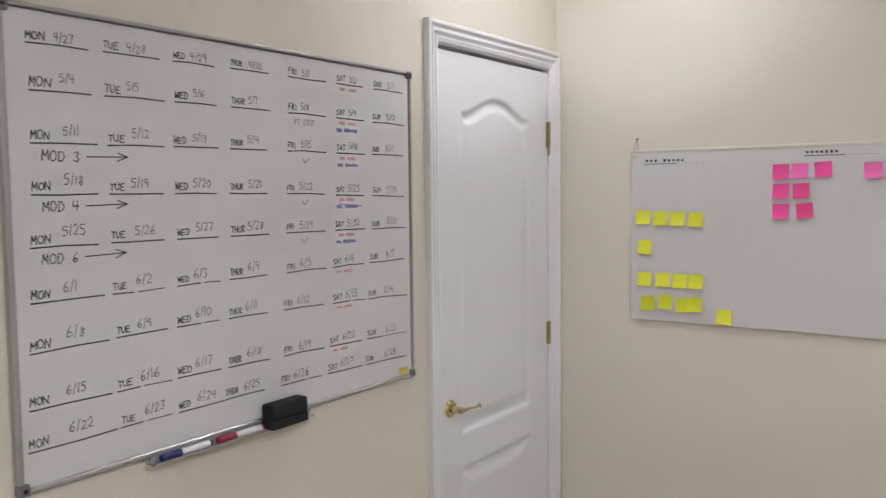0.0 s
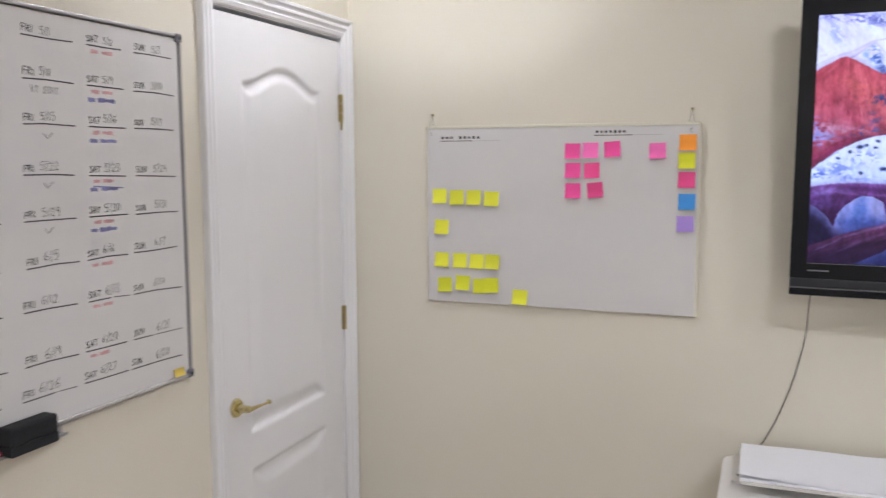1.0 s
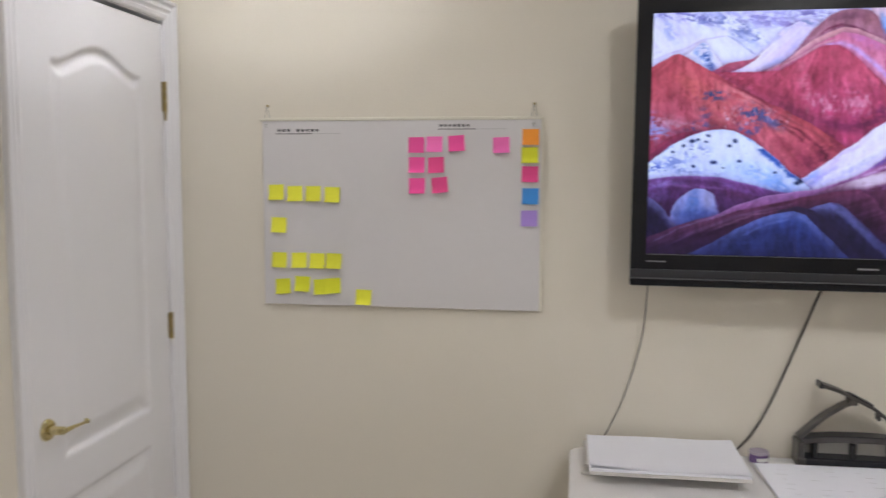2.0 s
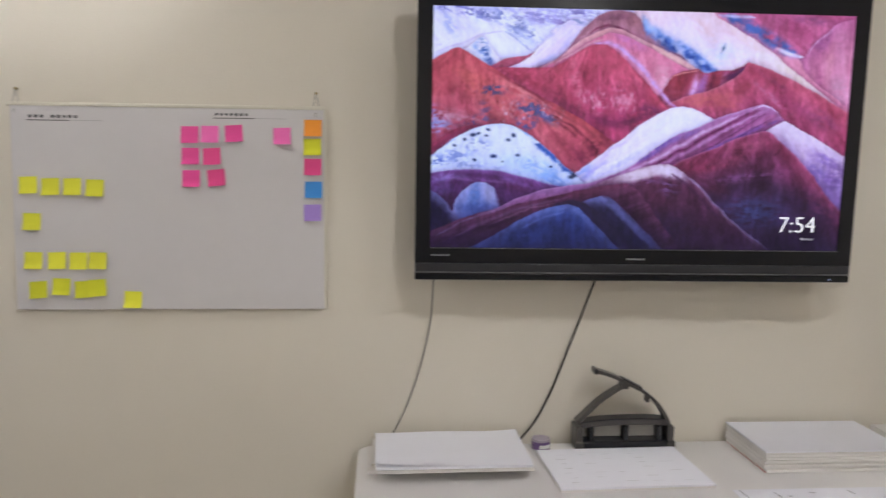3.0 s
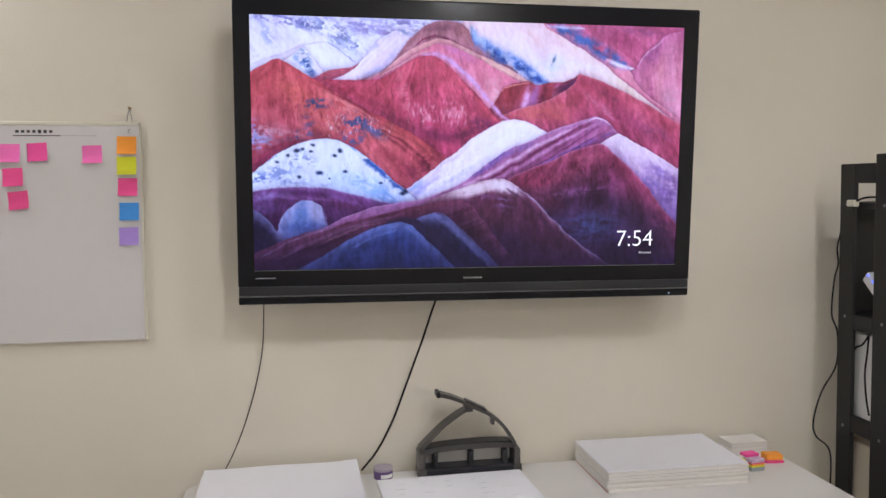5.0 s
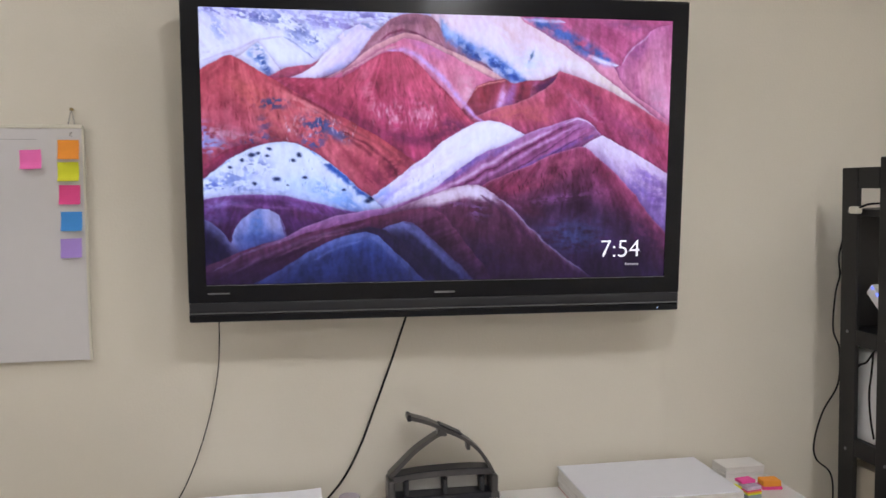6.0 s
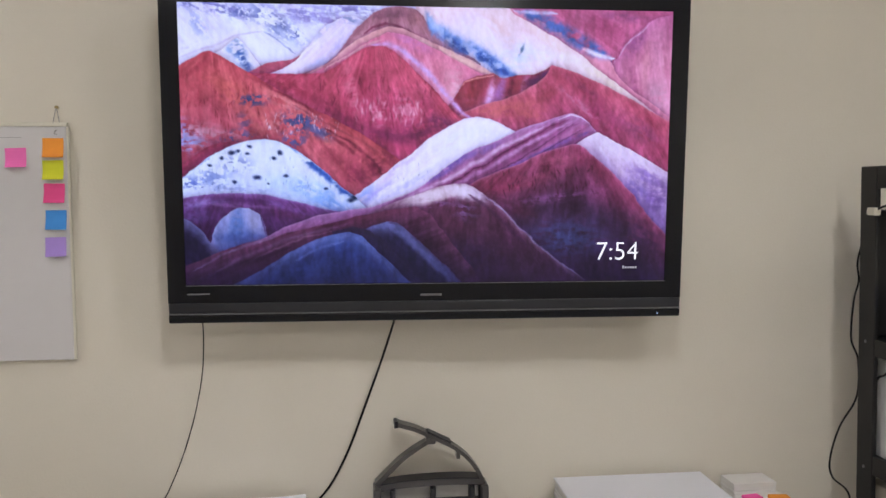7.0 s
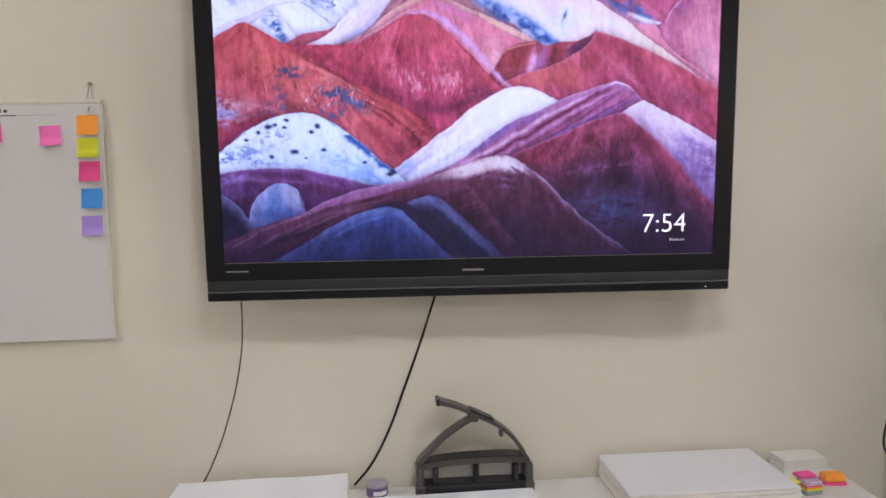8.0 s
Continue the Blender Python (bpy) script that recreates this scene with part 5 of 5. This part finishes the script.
line([(0.408, 0.776), (0.433, 0.781), (0.474, 0.847), (0.523, 0.929), (0.570, 1.007)], 0.009, rgb(84, 60, 92), 0.7)
slope([(0.295, 0.806), (0.335, 0.790), (0.375, 0.804), (0.416, 0.871), (0.457, 0.938), (0.498, 1.006)], rgb(60, 46, 74), rgb(48, 42, 80), 0.094, grain=0.12, lean=50)
slope([(0.091, 1.002), (0.131, 0.968), (0.163, 0.933), (0.209, 0.882), (0.255, 0.843), (0.295, 0.817), (0.328, 0.808), (0.355, 0.825), (0.389, 0.880), (0.430, 0.949), (0.464, 1.010)], rgb(104, 122, 184), rgb(54, 74, 136), 0.071, grain=0.14, fan=(0.321, 0.654), freq=6)
line([(0.163, 0.942), (0.216, 0.885), (0.262, 0.845), (0.302, 0.827), (0.332, 0.822), (0.362, 0.851), (0.403, 0.923), (0.438, 0.995)], 0.009, rgb(120, 136, 198), 0.5)
line([(0.282, 0.869), (0.328, 0.855), (0.362, 0.898), (0.396, 0.975)], 0.014, rgb(62, 84, 150), 0.7)
line([(0.216, 0.915), (0.269, 0.869), (0.322, 0.841)], 0.007, rgb(120, 140, 204), 0.6)
dab(0.242, 0.958, 0.141, 0.033, -15, rgb(70, 96, 164), 0.7)
# the lower part of the picture darkens towards blue under the clock
fade = np.clip((V - 0.62) / 0.38, 0, 1) ** 1.3 * 0.50 + np.clip((V - 0.88) / 0.12, 0, 1) * 0.12
lay(np.clip(fade, 0, 0.85), rgb(24, 22, 54))
# mild grain and a little more contrast
mottle = 0.13 * fractal(U * 170, V * 90) + 0.24 * fractal(U * 125, V * 22 + 4) + 0.14 * fractal(U * 20, V * 13 + 8)
image = np.clip(image * (1 + (mottle * (1.05 - 0.9 * image.min(axis=2)))[..., None]), 0, 1)
image = np.clip(image + PICTURE_CONTRAST * (image - 0.5) * image * (1 - image) * 4, 0, 1)
grey = image.mean(axis=2, keepdims=True)
image = np.clip((image * 0.88 + grey * 0.12 + image[..., 0:1] * RED_SPILL) * WHITE_POINT, 0, 1)
linear = np.where(image <= 0.04045, image / 12.92, ((image + 0.055) / 1.055) ** 2.4)

screen_mesh = bpy.data.meshes.new("screen")
px, pz = -SW + U.ravel() * 2 * SW, SZ1 - V.ravel() * (SZ1 - SZ0)
grid_verts = np.column_stack([px, np.full_like(px, 0.004), pz])
cells = (np.arange(GH)[:, None] * (GW + 1) + np.arange(GW)[None, :]).ravel()
quads = np.column_stack([cells, cells + GW + 1, cells + GW + 2, cells + 1])
screen_mesh.from_pydata(grid_verts.tolist(), [], quads.tolist())
tone = screen_mesh.color_attributes.new("picture", "FLOAT_COLOR", "POINT")
tone.data.foreach_set("color", np.column_stack([linear.reshape(-1, 3), np.ones(linear.shape[0] * linear.shape[1])]).astype(np.float32).ravel())
SCREEN = bpy.data.materials.new("lit_screen")
SCREEN.use_nodes = True
nodes = SCREEN.node_tree.nodes
nodes["Principled BSDF"].inputs["Base Color"].default_value = (0.004, 0.004, 0.005, 1)
nodes["Principled BSDF"].inputs["Roughness"].default_value = 0.3
nodes["Principled BSDF"].inputs["Specular IOR Level"].default_value = 0.25
pict = nodes.new("ShaderNodeVertexColor")
pict.layer_name = "picture"
SCREEN.node_tree.links.new(pict.outputs["Color"], nodes["Principled BSDF"].inputs["Emission Color"])
nodes["Principled BSDF"].inputs["Emission Strength"].default_value = 1.01
screen_mesh.materials.append(SCREEN)
screen = new("screen", screen_mesh)
screen.parent = tv
tagged(screen, "lit screen with red and white striped hills")
DIM_WHITE = glowing("dim_screen_text", (0.4, 0.4, 0.46), 0.6)
GLOW_WHITE = glowing("white_screen_text", (0.85, 0.87, 0.95), 0.9)
upright = Matrix.Translation((0.421, 0.0030, 0.149)) @ Matrix.Rotation(math.pi / 2, 4, "X")
part("clock_text", lettering("7:54", 0.047, upright), GLOW_WHITE, screen, "white clock digits 7:54")
bm = bmesh.new()
for k in range(6):
    box(bm, (0.494 + k * 0.0066, 0.0028, 0.1265), (0.4978 + k * 0.0066, 0.0034, 0.1265 + (0.0050 if k else 0.007)))
part("caption_bar", bm, DIM_WHITE, screen)["kind"] = "stuff"

# cables down from the television
solid("thin_cable", tube([(1.545, -0.10, 1.30), (1.543, -0.03, 1.24), (1.536, -0.014, 1.12), (1.512, -0.010, 1.00), (1.478, -0.010, 0.89), (1.440, -0.012, 0.80), (1.405, -0.018, 0.742)], 0.0016), CABLE, "thin black cable hanging from the television down the wall", "cable")
solid("power_cable", tube([(2.050, -0.10, 1.30), (2.040, -0.03, 1.24), (2.005, -0.016, 1.13), (1.957, -0.014, 1.00), (1.915, -0.012, 0.89), (1.868, -0.012, 0.80), (1.818, -0.020, 0.742)], 0.0031), CABLE, "thick black power cable hanging from the television down the wall", "cable")

# ---- the table ----
TZ, TX0, TX1, TY0, TY1 = 0.734, 1.316, 3.138, -0.785, -0.022
table = thing("folding_table", pose(0, 0, 0), "white plastic folding table with rounded corners against the wall", "table")
part("tabletop", rounded_slab((TX0, TY0, TZ - 0.045), (TX1, TY1, TZ), 0.05, 0.008), TABLE_TOP, table)
for lx in (TX0 + 0.22, TX1 - 0.22):
    for ly in (TY0 + 0.08, TY1 - 0.08):
        part("leg", tube([(lx, ly, 0.0), (lx, ly, 0.35), (lx, ly, TZ - 0.046)], 0.014, 12), STEEL, table, smooth=True)
    part("leg_brace", tube([(lx, TY0 + 0.08, 0.12), (lx, (TY0 + TY1) / 2, 0.12), (lx, TY1 - 0.08, 0.12)], 0.010, 10), STEEL, table, smooth=True)


def paper_stack(x0, y0, w, d, z, layers, label, turn=0.0, jitter=0.004, cover=None, shift=(), setback=(0, 0.0)):
    """Packets of paper on top of one another; layers holds their heights, setback how many of the lowest stand back and how far."""
    stack = thing("paper_stack", pose(x0 + w / 2, y0 + d / 2, z, 0, 0, turn), label, "paper stack", "paper stacks on the table")
    at = 0.0
    part("inner_sheets", boxed((-w / 2 + 0.012, -d / 2 + 0.012 + setback[1], 0), (w / 2 - 0.012, d / 2 - 0.012, sum(layers) - 0.002)), PAPER_WARM, stack)
    if cover:
        part("cover_sheet", boxed((-w / 2 + 0.0005, -d / 2 + 0.006, 0), (w / 2 - 0.006, d / 2, 0.0016)), cover, stack, "thin red cover sheet")
        at = 0.0017
    for k, h in enumerate(layers):
        dx, dy, a = rng.uniform(-jitter, jitter), rng.uniform(-jitter, jitter), rng.uniform(-0.5, 0.5)
        if k < len(shift):
            dx, dy, a = shift[k]
        m = pose(dx, dy, at, 0, 0, a)
        part("packet", boxed((-w / 2, -d / 2 + (setback[1] if k < setback[0] else 0), 0), (w / 2, d / 2, h - 0.0013), 0.0005, 1, m), PAPER if k == len(layers) - 1 and w > 0.2 else PAPER_WARM, stack)
        at += h
    return stack


loose = paper_stack(1.370, -0.340, 0.432, 0.290, TZ, [0.010, 0.010, 0.010, 0.005, 0.004, 0.009], "loose stack of large white paper sheets on the table", 0.6, 0.006, None, ((-0.022, 0.002, 0.6), (0.004, -0.004, 0.3), (-0.010, 0.004, -0.4), (0.004, -0.003, 0.4)), (3, 0.075))
sheet = bmesh.new()
bmesh.ops.create_grid(sheet, x_segments=28, y_segments=14, size=0.5)
for v in sheet.verts:
    u, w = v.co.x, v.co.y
    v.co = (0.434 * u + 0.001, 0.291 * w + 0.002, 0.0479 + 0.010 * math.exp(-(u + 0.5) / 0.10) * (0.5 - w) + 0.004 * math.exp(-(0.5 - u) / 0.15) * (0.5 + w) + 0.0012 * (1 + math.sin(9 * u + 4 * w)))
part("top_sheet", sheet, PAPER, loose, "top sheet curling up at its corners", True)
pile = paper_stack(1.857, -0.420, 0.428, 0.306, TZ, [0.007, 0.007], "thin pile of large white sheets with faint grey writing", 1.6, 0.003)
bm = bmesh.new()
for row in range(7):
    for col in range(5):
        if rng.random() < 0.62:
            bx, by, bw = -0.17 + col * 0.075 + rng.uniform(-0.01, 0.01), 0.10 - row * 0.036 + rng.uniform(-0.003, 0.003), rng.uniform(0.012, 0.036)
            box(bm, (bx, by, 0.0126), (bx + bw, by + rng.uniform(0.0012, 0.0028), 0.0130))
part("faint_writing", bm, INK_PALE, pile, "faint grey writing")["kind"] = "stuff"
paper_stack(2.481, -0.312, 0.422, 0.280, TZ, [0.010, 0.008, 0.006, 0.007, 0.006, 0.008, 0.009, 0.004, 0.005], "thick stack of large white paper with red bottom cover", -0.4, 0.003, PAPER_RED)
paper_stack(2.975, -0.088, 0.125, 0.078, TZ, [0.012, 0.010, 0.014, 0.008], "short stack of small white cards against the wall", 2.0, 0.002)

sketch = thing("sketch_sheet", pose(2.545, -0.578, TZ), "large white paper sheet with short grey pencil strokes on the table", "paper sheet")
part("sheet", boxed((-0.215, -0.150, 0), (0.215, 0.150, 0.0012), 0.0003, 1), PAPER, sketch)
PENCIL = material("grey_pencil", (0.22, 0.215, 0.22), 0.7, vary=0.3, scale=60)
for px, py, length, turn in ((-0.195, 0.121, 0.050, -88), (-0.106, 0.111, 0.034, -84), (-0.077, 0.100, 0.013, -3), (-0.006, 0.121, 0.013, -12), (0.101, 0.120, 0.028, -80), (-0.150, 0.040, 0.030, -70), (0.030, 0.030, 0.028, -85), (0.130, 0.020, 0.022, -10)):
    part("pencil_stroke", boxed((-length / 2, -0.0012, 0.0012), (length / 2, 0.0012, 0.0016), m=pose(px, py, 0, 0, 0, turn)), PENCIL, sketch)

# small pads on the table
pad = thing("rainbow_note_pad", pose(2.984, -0.205, TZ, 0, 0, 8), "small cube of rainbow coloured sticky paper on the table", "note pad")
at = 0.0
for mat, h in ((PAD_GREY, 0.012), (NOTE["lime"], 0.005), (NOTE["orange"], 0.005), (NOTE["rose"], 0.004), (PAD_LILAC, 0.010)):
    part("paper_layer", boxed((-0.023, -0.020, at), (0.023, 0.020, at + h - 0.0003), 0.0005, 1, pose(rng.uniform(-0.001, 0.001), 0, 0)), mat, pad)
    at += h
part("top_block", boxed((-0.026, 0.002, at), (0.022, 0.036, at + 0.010), 0.004), NOTE["pink"], pad, "loose pink note block on top")
part("yellow_flag", boxed((-0.042, 0.004, at - 0.012), (-0.024, 0.030, at - 0.006), 0.001, 1), NOTE["yellow"], pad)
pad = thing("orange_note_pad", pose(3.078, -0.150, TZ, 0, 0, -6), "orange and pink sticky note block on the table", "note pad")
part("paper_layer", boxed((-0.030, -0.022, 0), (0.028, 0.022, 0.008), 0.001, 1), NOTE["rose"], pad)
part("paper_layer", boxed((-0.028, -0.021, 0.0083), (0.026, 0.021, 0.026), 0.004), NOTE["orange"], pad)
jar = thing("small_jar", pose(1.878, -0.070, TZ), "small round purple jar with a pale lid and label", "jar")
part("body", cylinder(0.028, 0.024, pose(0, 0, 0.012), 32, bevel=0.002), JAR, jar)
part("lid", cylinder(0.0285, 0.009, pose(0, 0, 0.0288), 32, bevel=0.002), JAR_LID, jar, "pale translucent lid")
bm = bmesh.new()
for k in range(8):
    a0, a1 = radians(250 + 10 * k), radians(260 + 10 * k)
    bm.faces.new([bm.verts.new((0.0284 * math.cos(a), 0.0284 * math.sin(a), z)) for a, z in ((a0, 0.006), (a1, 0.006), (a1, 0.017), (a0, 0.017))])
part("label_strip", bm, WHITE_PLASTIC, jar, "small white label")

# ---- the three-hole punch ----
punch = thing("hole_punch", pose(2.138, -0.072, TZ), "smoke grey three-hole punch with a raised lever on the table", "hole punch")
part("base", boxed((-0.148, -0.036, 0), (0.138, 0.040, 0.030), 0.006, 3), CHARCOAL, punch, "dark chip tray base")
for ex in (-0.148, 0.138):
    end = part("end_block", boxed((ex - 0.010, -0.034, 0.002), (ex + 0.010, 0.040, 0.076), 0.006, 3), SMOKE, punch)
    part("end_foot", boxed((ex - 0.013, -0.039, 0.0), (ex + 0.013, 0.0, 0.030), 0.006, 3), SMOKE, end)
part("back_plate", boxed((-0.137, 0.016, 0.030), (0.127, 0.034, 0.076), 0.003), SMOKE_LIGHT, punch, "pale smoky back plate")
rail_line = [(-0.144, 0.072), (-0.075, 0.080), (0.0, 0.083), (0.075, 0.083), (0.132, 0.079)]
rail = part("top_rail", strip_bar(rail_line, lambda t: 0.017, -0.014, 0.032), SMOKE, punch)
part("rail_ridge", strip_bar([(x * 0.97, z + 0.0102) for x, z in rail_line], lambda t: 0.003, -0.016, 0.034), CHARCOAL, rail)
for hx in (-0.107, 0.0, 0.104):
    head = part("punch_head", boxed((hx - 0.0065, -0.024, 0.026), (hx + 0.0065, 0.010, 0.070), 0.003), BLACK_MATTE, punch, "black punching head")
    part("pin", cylinder(0.0030, 0.03, pose(hx + 0.004, -0.020, 0.060), 10), CHARCOAL, head)
part("lift_arm", strip_bar([(-0.150, 0.080), (-0.122, 0.108), (-0.080, 0.148), (-0.030, 0.182), (0.002, 0.198)], lambda t: 0.014 - 0.005 * t, -0.012, 0.026), SMOKE, punch)
lever = part("press_lever", strip_bar([(0.142, 0.060), (0.127, 0.098), (0.097, 0.142), (0.055, 0.177), (0.003, 0.204), (-0.046, 0.228), (-0.097, 0.244)], lambda t: 0.0115 - 0.002 * math.sin(math.pi * t), -0.018, 0.026), SMOKE, punch, "long curved press lever")
part("lever_tip", boxed((-0.102, -0.019, 0.234), (-0.091, 0.027, 0.252), 0.003), CHARCOAL, lever)
part("lever_grip", strip_bar([(0.048, 0.188), (0.012, 0.206), (-0.014, 0.219)], lambda t: 0.008, -0.016, 0.022), CHARCOAL, lever)
part("pivot", boxed((-0.018, -0.014, 0.186), (0.008, 0.022, 0.206), 0.004), SMOKE, lever)
part("stop_lug", boxed((0.064, -0.010, 0.143), (0.074, 0.018, 0.162), 0.002), SMOKE, lever)

# ---- the black shelf unit ----
SX, SXE = 3.285, 4.06
shelf = thing("shelf_unit", pose(0.024, 0, -0.049, 0, -0.85, 0), "open black wooden shelf unit with ladder ends beside the table", "shelf unit")
for sx in (SX, SXE):
    for y0, y1, top in ((-0.214, -0.146, 1.650), (-0.384, -0.301, 1.676)):
        post = part("post", boxed((sx, y0, 0), (sx + 0.013, y1, top), 0.003), SHELF_WOOD, shelf)
        for z in (1.528, 1.186, 0.845):
            part("bolt", cylinder(0.0045, 0.003, pose(sx - 0.001, (y0 + y1) / 2, z, 0, 90), 10), STEEL, post)
    for z0, z1 in ((1.592, 1.650), (1.150, 1.196), (0.832, 0.884), (0.45, 0.50), (0.08, 0.13)):
        part("end_rail", boxed((sx + 0.001, -0.3005, z0), (sx + 0.012, -0.2145, z1), 0.002), SHELF_WOOD, shelf)
for z in (1.515, 1.172, 0.855, 0.474, 0.104):
    part("shelf_board", boxed((SX + 0.0135, -0.381, z), (SXE - 0.0005, -0.150, z + 0.020), 0.002), SHELF_WOOD, shelf)

router = thing("wifi_router", pose(3.352, -0.292, 1.265, 40), "white wireless router with blue lights leaning on the shelf", "router")
part("case", boxed((-0.040, -0.082, -0.019), (0.060, 0.078, 0.019), 0.007, 3), WHITE_PLASTIC, router)
LED = glowing("blue_led", (0.10, 0.16, 1.0), 2.5)
for k in range(4):
    part("indicator", boxed((-0.0412, 0.062 - 0.026 * k, 0.010), (-0.0396, 0.070 - 0.026 * k, 0.016)), LED, router, "blue indicator light")
# black panel added to make the shelf interior dark
solid("black_back_panel", boxed((3.312, -0.166, 1.193), (3.95, -0.152, 1.513), 0.003), BLACK_MATTE, "flat black panel added at the back of the shelf", "equipment case")
solid("storage_box", boxed((3.325, -0.345, 0.876), (3.62, -0.155, 1.135), 0.004), WHITE_PLASTIC, "plain white storage box on the shelf", "storage box")
solid("paper_carton", boxed((3.325, -0.345, 0.495), (3.65, -0.155, 0.800), 0.003), CARTON, "beige paper carton on the lower shelf", "carton")
adapter = thing("power_adapter", pose(3.277, -0.222, 1.530), "cream power adapter plugged in at the shelf end", "power adapter")
part("body", boxed((-0.010, -0.012, -0.008), (0.010, 0.022, 0.012), 0.004), FOAM_EDGE, adapter)
part("lead", tube([(0.0, -0.008, 0.008), (0.012, -0.045, 0.020), (0.06, -0.09, 0.020)], 0.0028), CABLE, adapter)
solid("shelf_cable", tube([(3.318, -0.134, 1.53), (3.305, -0.130, 1.449), (3.293, -0.130, 1.392), (3.298, -0.130, 1.341), (3.286, -0.130, 1.290), (3.281, -0.130, 1.185), (3.303, -0.130, 1.124), (3.302, -0.130, 1.022), (3.255, -0.130, 0.940), (3.230, -0.130, 0.852), (3.239, -0.130, 0.799), (3.290, -0.130, 0.743), (3.294, -0.132, 0.60), (3.296, -0.132, 0.30)], 0.0026), CABLE, "black cable looping down beside the shelf unit", "cable")
solid("inner_cable", tube([(3.312, -0.270, 1.150), (3.306, -0.245, 1.110), (3.304, -0.222, 1.098), (3.302, -0.216, 1.090)], 0.0028), CABLE, "short black cable inside the shelf", "cable")
solid("inner_cable", tube([(3.312, -0.262, 1.140), (3.308, -0.262, 1.08), (3.306, -0.258, 1.02), (3.306, -0.268, 0.95), (3.309, -0.279, 0.90)], 0.0028), CABLE, "thin black cable hanging in front of the box", "cable")
